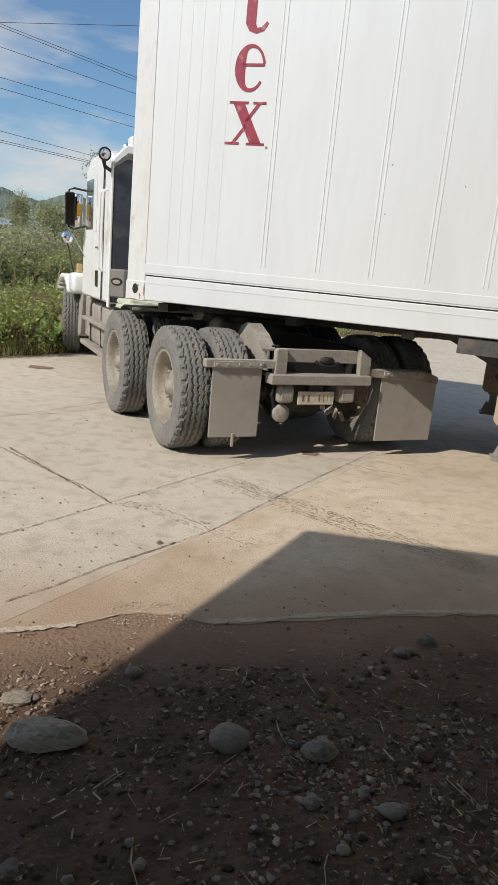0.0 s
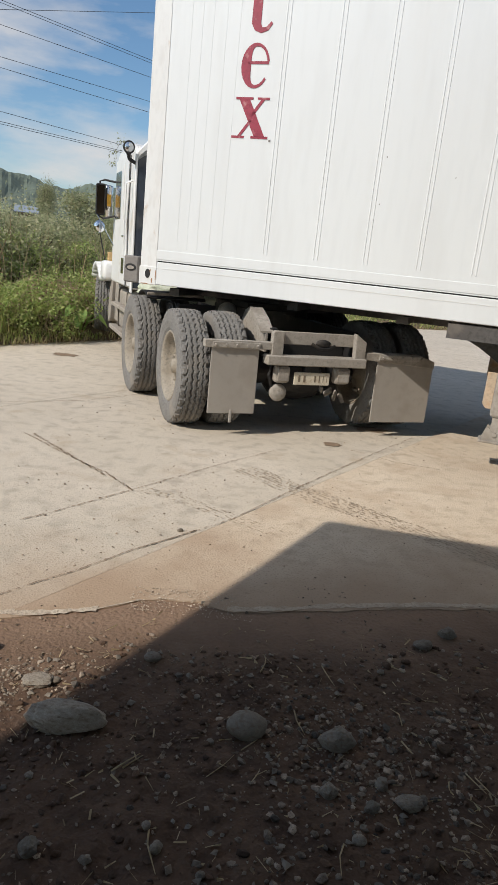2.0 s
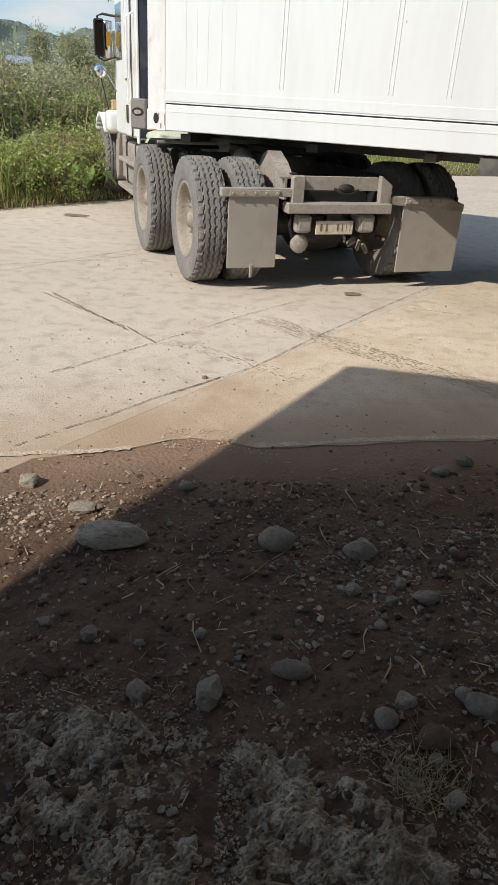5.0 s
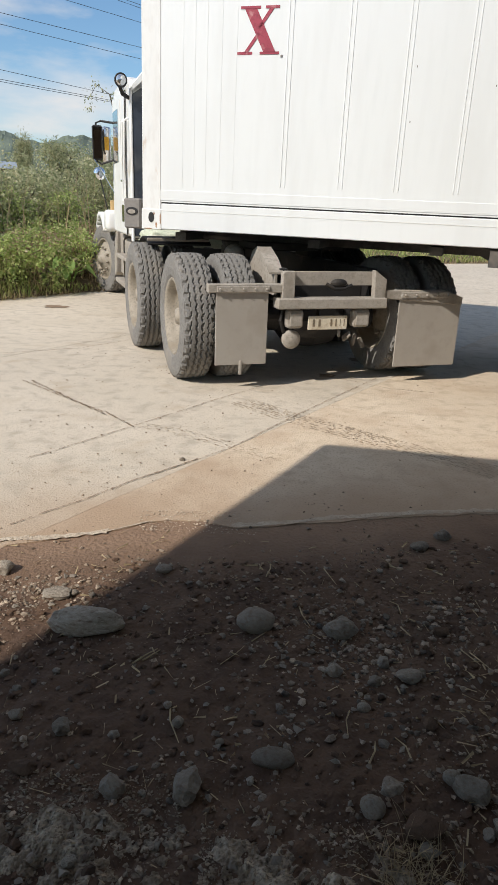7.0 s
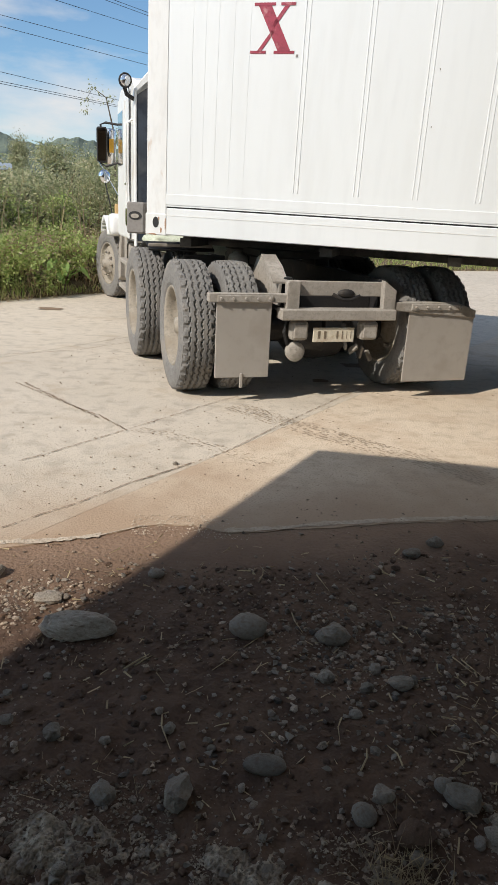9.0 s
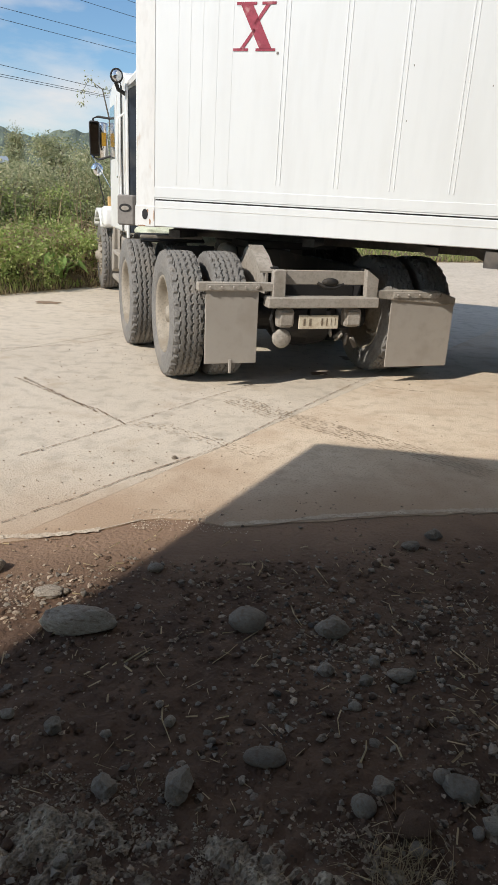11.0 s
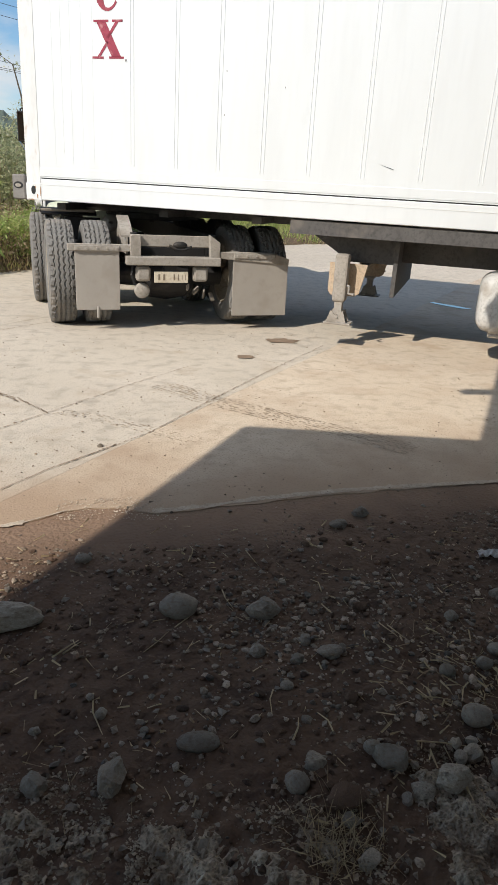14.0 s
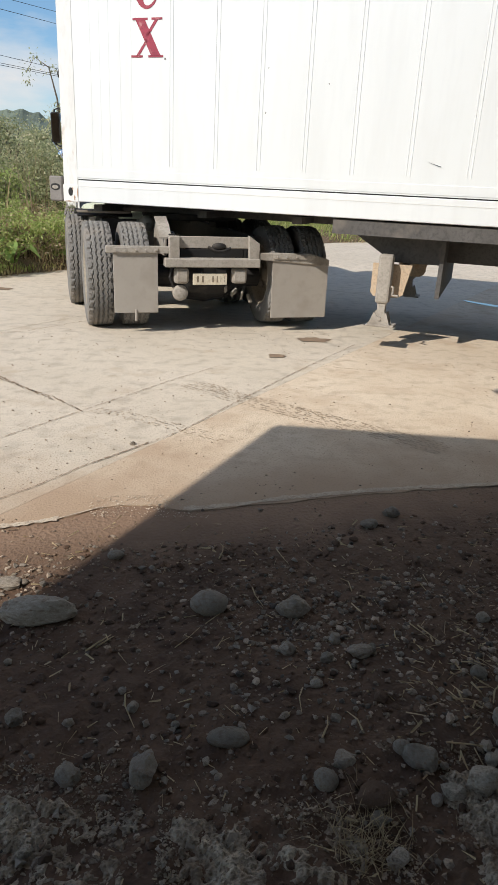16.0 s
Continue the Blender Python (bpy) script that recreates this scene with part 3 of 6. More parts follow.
XS = [-3.2 + 0.05 * i for i in range(32)] + [-1.6 + 0.0115 * i for i in range(340)] + [2.31 + 0.0563 * i for i in range(31)]
NX, NY = len(XS) - 1, 280
verts, faces = [], []
for j in range(NY + 1):
    for i in range(NX + 1):
        x = XS[i]
        y = -0.6 + (edge_y(x) + 0.02 + 0.6) * j / NY
        verts.append((x, y, ground_z(x, y)))
for j in range(NY):
    for i in range(NX):
        a = j * (NX + 1) + i
        faces.append((a, a + 1, a + NX + 2, a + NX + 1))
shoulder = raw("dirt_shoulder", verts, faces, "dirt", None, True)
tagged(shoulder, "brown dirt shoulder strewn with stones and grit", "ground", kind="structure")
apron_back = raw("ground_behind", [(-40, -40, -0.02), (40, -40, -0.02), (40, -0.58, -0.02), (-40, -0.58, -0.02)], [(0, 1, 2, 3)], "dirt")
tagged(apron_back, "bare brown dirt yard", "ground", kind="structure")
for nm, x0, x1 in (("ground_beside", -40, -3.18), ("ground_beside", 3.98, 40)):
    ys = (edge_y(x0), edge_y(x1))
    ob = raw(nm, [(x0, -0.6, -0.02), (x1, -0.6, -0.02), (x1, ys[1] if x1 < 0 else 6.3, -0.02), (x0, ys[0] + (-1.5 if x1 < 0 else 0), -0.02)], [(0, 1, 2, 3)], "dirt")
    tagged(ob, "bare brown dirt beside the road", "ground", kind="structure")


# ---- shed roof behind the camera, whose eaves shade the yard ----
RH = 3.7
RO = (-SUN.x / SUN.z * RH, -SUN.y / SUN.z * RH)
def eave(x, y):
    return (x - RO[0], y - RO[1])


shed = tagged(new("shed"), "open tin-roofed shed with timber posts", "shed")
roof_poly = [eave(*p) for p in ((-2.52, -1.4), (0.52, 3.98), (2.0, 3.77), (3.36, 6.22), (9.5, 7.6), (11, -4), (-1.2, -5.5))]
bm = bmesh.new()
prism(bm, roof_poly, "z", RH, RH + 0.04)
part("roof", bm, "tin", shed, "weathered tin roof")
ex, ey = eave(2.40, 4.90)
part("purlin_end", box(bmesh.new(), -0.10, 0.16, -0.045, 0.045, RH - 0.01, RH + 0.08, m=Matrix.Translation((ex + 0.06, ey - 0.02, 0))), "timber", shed)
for x, y in ((-4.2, -3.4), (-1.9, -0.9 - 0.4), (2.3, -1.6), (5.6, -1.0), (-3.6, -7.2), (4.0, -7.0)):
    part("post", B(x - 0.06, x + 0.06, y - 0.06, y + 0.06, -0.05, RH, bevel=0.005), "timber", shed)
part("back_wall", B(-4.4, 7.0, -7.6, -7.5, -0.05, RH), "timber", shed)


# ---- the truck ----
def tyre_data(r, w, seg=264):
    """A truck tyre with zigzag tread grooves, round the x axis."""
    prof = [(-0.40, 0.60), (-0.47, 0.66), (-0.50, 0.78), (-0.48, 0.90), (-0.45, 0.955)]
    tread = [(-0.43 + 0.86 * i / 26, 1.0) for i in range(27)]
    full = [(s, q, False) for s, q in prof] + [(s, q, True) for s, q in tread] + [(-s, q, False) for s, q in prof[::-1]]
    vs, fs = [], []
    for s, q, tr in full:
        for i in range(seg):
            a = 2 * math.pi * i / seg
            rr = q * r
            if tr:
                z = 0.055 * (abs(((i / 3.0) % 2) - 1) - 0.5)
                p = (s + z + 2) % 0.17
                crown = 0.014 * (s / 0.43) ** 4 * r
                lug = abs(s) > 0.33 and (i % 8) < 3
                rr -= crown + (0.016 if p < 0.04 or lug else 0.0)
            vs.append((s * w, rr * math.cos(a), rr * math.sin(a)))
    n = len(full)
    for k in range(n - 1):
        for i in range(seg):
            fs.append((k * seg + i, k * seg + (i + 1) % seg, (k + 1) * seg + (i + 1) % seg, (k + 1) * seg + i))
    me = bpy.data.meshes.new("tyre")
    me.from_pydata(vs, [], fs)
    me.update()
    me.materials.append(M["rubber"])
    return me


def rim_data(r, w, front=False):
    """A steel disc wheel seen from outside (-x): dished for the rear, bulged for the steer axle."""
    bm = bmesh.new()
    o = -w * 0.42
    d = (o + 0.02) if front else (o + 0.13)
    lathe(bm, [(o + 0.10, r * 0.60), (o + 0.005, r * 0.625), (o - 0.008, r * 0.60), (o + 0.01, r * 0.565), (o + 0.05, r * 0.54), (d + 0.02, r * 0.50), (d, r * 0.42), (d - (0.02 if front else 0.0), r * 0.30), (d - 0.05, r * 0.27), (d - 0.06, r * 0.14), (d - 0.10, r * 0.12), (d - 0.11, 0.004)], 40)
    for i in range(10):
        a = 2 * math.pi * i / 10
        bmesh.ops.create_cone(bm, cap_ends=True, segments=6, radius1=0.018, radius2=0.014, depth=0.05, matrix=Matrix.Translation((d - 0.025, r * 0.35 * math.cos(a), r * 0.35 * math.sin(a))) @ pose(0, 0, 0, 0, 90, 0))
    lathe(bm, [(o + 0.10, r * 0.60), (-o, r * 0.60)], 40)
    bmesh.ops.recalc_face_normals(bm, faces=bm.faces)
    me = bpy.data.meshes.new("rim")
    bm.to_mesh(me)
    bm.free()
    for f in me.polygons:
        f.use_smooth = True
    me.materials.append(M["rim"])
    return me


TR, TW = 0.515, 0.275
TYRE, RIM, RIM_F = tyre_data(TR, TW), rim_data(TR, TW), rim_data(TR, TW, True)
WHEELS = []  # wheel, base pose, steered, radius


def wheel(parent, x, y, mirror=False, steer=False, rim=None):
    base = pose(x, y, TR, 0, 0, 180 if mirror else 0)
    ob = share("wheel", rim or RIM, parent, base)
    share("tyre", TYRE, ob)
    WHEELS.append((ob, x, y, mirror, steer))
    return ob


tractor = tagged(new("tractor_unit"), "white day-cab tractor unit with dusty rear wheels and flaps", "truck")
for y in (0.0, 1.34):
    for x, mir in ((-1.095, False), (-0.745, True), (0.745, False), (1.095, True)):
        wheel(tractor, x - 0.12 * (y > 1), y, mir)
for x, mir in ((-1.02, False), (1.02, True)):
    wheel(tractor, x, 5.72, mir, True, RIM_F)

# frame and running gear
for s in (-1, 1):
    bm = B(s * 0.40 - 0.035, s * 0.40 + 0.035, -0.42, 6.6, 0.68, 0.95, bevel=0.006)
    part("frame_rail", bm, "black", tractor)
for y in (0.0, 1.34):
    bm = lathe(bmesh.new(), [(-0.62, 0.06), (-0.60, 0.11), (-0.30, 0.12), (-0.2, 0.24), (0.0, 0.27), (0.2, 0.24), (0.3, 0.12), (0.6, 0.11), (0.62, 0.06)], 20, "x", (0, y, 0.50), True)
    part("axle", bm, "black", tractor)
bm = lathe(bmesh.new(), [(-1.0, 0.05), (1.0, 0.05)], 12, "x", (0, 5.72, 0.50), True)
part("axle", bm, "black", tractor)
for s in (-1, 1):
    bm = bmesh.new()
    for i in range(5):
        prism(bm, [(0.67 - 0.55 + i * 0.1, 0.66 - i * 0.025), (0.67 + 0.55 - i * 0.1, 0.66 - i * 0.025), (0.67 + 0.55 - i * 0.1, 0.68 - i * 0.025), (0.67 - 0.55 + i * 0.1, 0.68 - i * 0.025)], "x", s * 0.5 - 0.04, s * 0.5 + 0.04)
    part("leaf_spring", bm, "black", tractor)
# rear end: posts, beam, cross plate
for s in (-1, 1):
    bm = bmesh.new()
    prism(bm, [(s * 0.455, 0.70), (s * 0.455, 0.925 if s < 0 else 0.88), (s * 0.435, 0.94 if s < 0 else 0.89), (s * 0.35, 0.94) if s < 0 else (0.34, 0.955), (s * 0.35, 0.70)][::s], "y", -0.56, -0.50, 0.006)
    part("end_bracket", bm, "dust", tractor)
part("rear_beam", B(-0.50, 0.455, -0.60, -0.47, 0.652, 0.735, bevel=0.008), "dust", tractor, "dust-grey steel rear beam")
part("cross_member", B(-0.36, 0.36, -0.50, -0.47, 0.825, 0.935, bevel=0.005), "dust", tractor)
part("cross_member", B(-0.30, 0.36, -0.30, -0.27, 0.70, 0.80, bevel=0.005), "black", tractor)
bm = B(0.02, 0.2, -0.485, -0.47, 0.85, 0.87, bevel=0.004)
tube(bm, [(-0.06, -0.49, 0.84), (0.02, -0.50, 0.80), (0.10, -0.50, 0.80), (0.17, -0.49, 0.83)], 0.016)
bmesh.ops.create_uvsphere(bm, u_segments=12, v_segments=8, radius=0.05, matrix=Matrix.Translation((0.05, -0.49, 0.845)) @ Matrix.Diagonal((1.6, 0.7, 0.7, 1)))
part("tow_hook", bm, "black", tractor)
# ramp gusset that leads to the fifth wheel
for s in (-1,):
    bm = bmesh.new()
    pts = [(-0.44, 0.74), (-0.44, 0.90), (-0.30, 1.00), (-0.12, 1.075), (0.02, 1.09), (0.14, 1.05), (0.22, 0.96), (0.25, 0.80), (0.2, 0.74)]
    prism(bm, pts, "x", s * 0.47 - 0.012, s * 0.47 + 0.012, 0.003)
    prism(bm, [(-0.44, 0.905), (-0.30, 1.005), (-0.12, 1.08), (-0.12, 1.095), (-0.30, 1.02), (-0.44, 0.92)], "x", s * 0.47 - 0.06, s * 0.47 + 0.06)
    part("ramp_gusset", bm, "dust", tractor)
bm = lathe(bmesh.new(), [(1.02, 0.05), (1.02, 0.48), (1.07, 0.50), (1.10, 0.48), (1.10, 0.05)], 36, "z", (0, PIN, 0), True)
prism(bm, [(-0.42, 1.10), (0.42, 1.10), (0.42, 1.05), (-0.42, 1.05)], "y", PIN - 0.75, PIN - 0.2)
part("fifth_wheel", bm, "black", tractor, "greasy black coupling plate")
for s in (-1, 1):
    part("coupling_stand", B(s * 0.40 - 0.07, s * 0.40 + 0.07, PIN - 0.18, PIN + 0.18, 0.94, 1.03, bevel=0.01), "black", tractor)


# mud flaps
def flap(x0, x1, z0, z1, bar0, bar1, ztop, drop=0.0):
    bm = bmesh.new()
    prism(bm, [(x0, z0), (x1, z0), (x1, z1 - drop), (x1 - 0.15, z1), (x0, z1)], "y", -0.535, -0.522, 0.003)
    f = part("mud_flap", bm, "flap", tractor, "dusty grey-brown mud flap")
    bm = prism(bmesh.new(), [(bar0, ztop - 0.065), (bar1, ztop - 0.065 - drop), (bar1, ztop - drop), (bar1 - 0.18, ztop), (bar0, ztop)], "y", -0.55, -0.48, 0.006)
    box(bm, min(x0, x1), max(x0, x1) - (0.16 if drop else 0), -0.562, -0.55, ztop - 0.06, ztop - 0.012, bevel=0.003)
    b = part("flap_bar", bm, "dust", tractor)
    for i in range(5):
        bm = bmesh.new()
        bmesh.ops.create_cone(bm, cap_ends=True, segments=6, radius1=0.011, radius2=0.009, depth=0.02, matrix=Matrix.Translation((x0 + (x1 - x0) * (0.06 + (0.17 if drop else 0.22) * i), -0.568, ztop - 0.035)) @ pose(0, 0, 0, 90, 0, 0))
        part("bolt", bm, "dust", b)


flap(-0.985, -0.56, 0.21, 0.79, -1.05, -0.44, 0.84)
flap(0.605, 1.21, 0.14, 0.76, 0.44, 1.21, 0.79, 0.06)
part("flap_strap", B(-0.79, -0.765, -0.548, -0.535, 0.13, 0.245, bevel=0.005), "flap", tractor)

# lamps, number plate, hanging hoses
for x0, x1 in ((-0.40, -0.255), (0.18, 0.335)):
    lampbox = part("lamp_box", B(x0, x1, -0.56, -0.46, 0.49, 0.64, bevel=0.03, seg=2), "dust", tractor, "dust-covered tail lamp")
    part("lamp_lens", B(x0 + 0.02, x1 - 0.02, -0.568, -0.556, 0.51, 0.62, bevel=0.005), "dust", lampbox)
for x, z, r in ((-0.335, 0.395, 0.078),):
    bm = lathe(bmesh.new(), [(-0.40, 0.01), (-0.42, r * 0.7), (-0.46, r * 0.95), (-0.50, r), (-0.505, r * 0.93), (-0.515, r * 0.6), (-0.52, 0.003)], 24, "y", (x, 0, z))
    part("round_lamp", bm, "dust", tractor, "dusty round work lamp", True)
part("lamp_arm", tube(bmesh.new(), [(-0.42, -0.50, 0.66), (-0.44, -0.50, 0.55), (-0.40, -0.48, 0.45)], 0.015), "black", tractor)
np_ = part("number_plate", B(-0.22, 0.125, -0.557, -0.545, 0.48, 0.592, bevel=0.004), "plate", tractor, "pale scuffed number plate")
for x0, x1 in ((-0.19, -0.15), (-0.14, -0.10), (-0.035, 0.0), (0.01, 0.04), (0.05, 0.075), (0.085, 0.11)):
    part("plate_bar", B(x0 + 0.009, x1 - 0.012, -0.5595, -0.557, 0.507, 0.565), "plateink", np_)
part("plate_bracket", B(-0.12, 0.02, -0.545, -0.47, 0.575, 0.66, bevel=0.006), "black", tractor)
rnd = random.Random(8)
for i in range(7):
    x, y = rnd.uniform(-0.25, 0.55), rnd.uniform(-0.3, 0.9)
    pts = [(x + rnd.uniform(-0.1, 0.1) * k, y + 0.1 * k, 0.62 - 0.16 * math.sin(k * 0.9) - rnd.uniform(0, 0.05)) for k in range(5)]
    part("air_hose", tube(bmesh.new(), pts, 0.014), "black", tractor, smooth=True)
for i in range(4):
    a = rnd.uniform(0, 6)
    bm = B(-0.05, 0.05, -0.012, 0.012, -0.03, 0.03, bevel=0.008, m=pose(0.18 + 0.1 * i, -0.30 + 0.05 * i, 0.40 - 0.04 * i, 30 * i, 40 * i, 50 * a))
    part("brake_fitting", bm, "dust", tractor)
# air tanks and fender over the front drive wheel
part("air_tank", lathe(bmesh.new(), [(0.5, 0.02), (0.52, 0.11), (1.1, 0.11), (1.12, 0.02)], 20, "y", (-0.55, 1.5, 0.86), True), "chrome", tractor, smooth=True)
arc = [(1.34 + q * math.cos(radians(64 + 5.2 * k)), 0.52 + (q - 0.02) * math.sin(radians(64 + 5.2 * k))) for q, ks in ((0.59, range(11)), (0.575, range(10, -1, -1))) for k in ks]
bm = prism(bmesh.new(), arc, "x", -1.22, -0.6)
part("quarter_fender", bm, "black", tractor)
part("fender_edge", B(-1.225, -0.62, 1.08, 1.10, 1.055, 1.085, bevel=0.006), "dust", tractor)
part("anti_spray_flap", B(-0.98, -0.60, 0.70, 0.715, 0.78, 1.02, bevel=0.004), "black", tractor)
bm = lathe(bmesh.new(), [(0.50, 0.01), (0.49, 0.06), (0.47, 0.085), (0.40, 0.09), (0.38, 0.07), (0.34, 0.065), (0.33, 0.02)], 20, "y", (-0.50, 0.2, 0.98))
part("brake_chamber", bm, "dust", tractor, "dusty round brake chamber", True)
part("hose_tray", B(-0.62, 0.1, 1.0, 1.35, 1.115, 1.13, bevel=0.004), "dust", tractor)
bm = bmesh.new()
bmesh.ops.create_icosphere(bm, subdivisions=4, radius=0.5)
for v in bm.verts:
    k = 1 + 0.16 * noise.noise(v.co * 5) + 0.08 * noise.noise(v.co * 13)
    v.co = Vector((v.co.x * 1.3 * k - 0.45, v.co.y * 0.5 * k + 2.2, v.co.z * 0.28 * k + 1.04))
part("rolled_tarp", bm, "tarp", tractor, "crumpled pale green tarp behind the cab", True)
# tanks, steps
for s in (-1, 1):
    part("side_step", B(s * 1.08 - 0.08, s * 1.08 + 0.08, 2.75, 4.55, 0.30, 0.36, bevel=0.01), "dust", tractor)
    part("step_tread", B(s * 1.09 - 0.09, s * 1.09 + 0.09, 2.7, 4.3, 0.66, 0.715, bevel=0.01), "dust", tractor)
    part("fuel_tank", B(s * 0.80 - 0.27, s * 0.80 + 0.27, 2.75, 4.2, 0.36, 0.92, bevel=0.06, seg=3), "dust", tractor, "dust-coated fuel tank", True)
    for y in (2.85, 3.5, 4.2):
        part("tank_strap", B(s * 0.80 - 0.282, s * 0.80 + 0.282, y, y + 0.06, 0.345, 0.935, bevel=0.06, seg=3), "dust", tractor)

# cab
cab = part("cab", prism(bmesh.new(), [(2.62, 1.0), (2.62, 2.55), (2.72, 2.66), (3.1, 2.74), (3.9, 2.72), (4.06, 2.62), (4.22, 1.95), (4.3, 1.86), (4.3, 1.0)], "x", -1.19, 1.19, 0.03), "paint", tractor, "white cab with dusty panels")
# dark sheet over the cab back, its shade painted in
part("cab_rear_panel", prism(bmesh.new(), [(-1.172, 1.02), (1.172, 1.02), (1.172, 2.50), (1.02, 2.60), (-1.02, 2.60), (-1.172, 2.50)], "y", 2.585, 2.618, 0.004), "cabback_shade", cab, "cab back with its shade painted in dark blue-grey")
part("rear_window", B(-0.62, 0.62, 2.575, 2.594, 1.75, 2.25, bevel=0.008), "black", cab)
part("roof_edge", prism(bmesh.new(), [(-1.19, 2.52), (-1.02, 2.67), (1.02, 2.67), (1.19, 2.52), (1.19, 2.58), (1.04, 2.74), (-1.04, 2.74), (-1.19, 2.58)], "y", 2.56, 2.74, 0.006), "paint", cab)
part("cab_corner", B(-1.207, -1.178, 2.575, 2.66, 0.96, 2.56, bevel=0.008), "paint", cab)
door = part("door", B(-1.212, -1.19, 2.98, 4.02, 1.02, 2.60, bevel=0.01), "paint", cab, "white cab door")
part("door_seam", B(-1.2135, -1.205, 2.955, 2.975, 1.02, 2.62), "black", door)
part("door_window", B(-1.217, -1.212, 3.52, 3.98, 1.85, 2.45, bevel=0.003), "lens", door)
part("window_frame", B(-1.222, -1.213, 3.30, 3.36, 1.82, 2.53, bevel=0.003), "paint", door)
part("door_handle", B(-1.235, -1.212, 3.10, 3.26, 1.62, 1.645, bevel=0.006), "chrome", door)
part("door_lower_plate", B(-1.22, -1.212, 3.12, 3.30, 1.16, 1.36, bevel=0.004), "chrome", door)
for i in range(4):
    part("door_bar", B(-1.2165, -1.212, 3.60 + 0.07 * i, 3.645 + 0.07 * i, 1.90 - 0.004 * i, 2.06), "ink", door)
for x, y in ((-1.25, 2.78), (-1.25, 2.95)):
    part("grab_rail", tube(bmesh.new(), [(-1.20, y, 2.28), (x, y, 2.25), (x, y, 1.40), (-1.20, y, 1.36)], 0.014), "paint", cab)
# hood and wing
part("hood", prism(bmesh.new(), [(4.28, 0.95), (4.28, 1.84), (5.2, 1.74), (6.3, 1.62), (6.6, 1.45), (6.66, 0.75), (6.3, 0.75), (6.2, 0.95)], "x", -0.72, 0.72, 0.05), "paint", tractor, "white bonnet")
for s in (-1, 1):
    bm = bmesh.new()
    for k in range(9):
        a0, a1 = radians(40 + 11 * k), radians(40 + 11 * (k + 1))
        ro, ri = 0.68, 0.60
        prism(bm, [(5.72 + ro * math.cos(a0), 0.55 + ro * math.sin(a0)), (5.72 + ro * math.cos(a1), 0.55 + ro * math.sin(a1)), (5.72 + ri * math.cos(a1), 0.55 + ri * math.sin(a1)), (5.72 + ri * math.cos(a0), 0.55 + ri * math.sin(a0))], "x", s * 0.70, s * 1.245)
    box(bm, min(s * 0.7, s * 1.25), max(s * 0.7, s * 1.25), 4.72, 5.10, 0.98, 1.27, bevel=0.06, seg=2)
    part("front_wing", bm, "paint", tractor, "white front wing", True)
    bm = prism(bmesh.new(), [(5.02, 0.50), (4.86, 1.02), (4.62, 1.02), (4.80, 0.40), (4.98, 0.34)], "x", s * 0.75, s * 1.11, 0.01)
    part("wing_stay", bm, "dust", tractor)
    part("marker_lamp", B(s * 1.12 - 0.04, s * 1.12 + 0.04, 4.86, 4.96, 1.265, 1.40, bevel=0.01), "amber", tractor, "amber marker lamp")
part("bumper", B(-1.2, 1.2, 6.66, 6.86, 0.40, 0.78, bevel=0.04, seg=2), "paint", tractor)
part("battery_box", B(-1.06, -0.6, 4.28, 4.66, 0.40, 0.98, bevel=0.02), "dust", tractor, "dust-coated battery box")

# mirrors on the left door, spot lamp on the roof
arm = part("mirror_arm", tube(bmesh.new(), [(-1.20, 4.05, 2.34), (-1.36, 4.12, 2.36), (-1.42, 4.17, 2.34), (-1.42, 4.17, 1.88), (-1.36, 4.12, 1.85), (-1.2, 4.05, 1.90)], 0.014), "black", cab)
part("mirror_brace", tube(bmesh.new(), [(-1.46, 4.12, 1.90), (-1.22, 4.0, 1.50)], 0.009), "chrome", cab)
mm = pose(-1.41, 4.14, 2.10, 0, 0, -8)
part("mirror_case", B(-0.07, 0.07, -0.035, 0.03, -0.21, 0.21, bevel=0.02, m=mm), "black", cab, "black door mirror")
part("mirror_face", B(-0.055, 0.055, -0.042, -0.035, -0.19, 0.19, m=mm), "mirror", cab)
part("air_cleaner", lathe(bmesh.new(), [(1.88, 0.02), (1.88, 0.072), (2.28, 0.076), (2.30, 0.066), (2.31, 0.02)], 24, "z", (-1.285, 4.26, 0), True), "chrome", cab, "steel canister with a yellow sticker", True)
part("sticker", B(-1.31, -1.25, 4.178, 4.186, 2.02, 2.18), "yellow", cab)
bm = bmesh.new()
bmesh.ops.create_uvsphere(bm, u_segments=24, v_segments=14, radius=0.09, matrix=Matrix.Translation((-1.29, 5.08, 1.76)) @ Matrix.Diagonal((1, 0.55, 1, 1)))
part("convex_mirror", bm, "mirror", tractor, "round convex wing mirror", True)
part("convex_arm", tube(bmesh.new(), [(-1.28, 5.1, 1.70), (-1.18, 5.0, 1.22)], 0.009), "black", tractor)
bm = lathe(bmesh.new(), [(2.58, 0.02), (2.56, 0.04), (2.51, 0.062), (2.46, 0.070), (2.445, 0.069)], 28, "y", (-1.32, 0.0, 2.605))
spot = part("spot_lamp", bm, "black", cab, "round roof spot lamp", True)
part("spot_glass", lathe(bmesh.new(), [(2.440, 0.058), (2.428, 0.04), (2.424, 0.004)], 28, "y", (-1.32, 0, 2.605)), "lens", spot, smooth=True)
part("spot_ring", lathe(bmesh.new(), [(2.46, 0.055), (2.436, 0.057), (2.436, 0.071), (2.46, 0.073), (2.46, 0.055)], 28, "y", (-1.32, 0, 2.605)), "black", spot, smooth=True)
part("spot_stand", tube(bmesh.new(), [(-1.32, 2.52, 2.55), (-1.29, 2.56, 2.49), (-1.20, 2.62, 2.46)], 0.022), "black", cab)
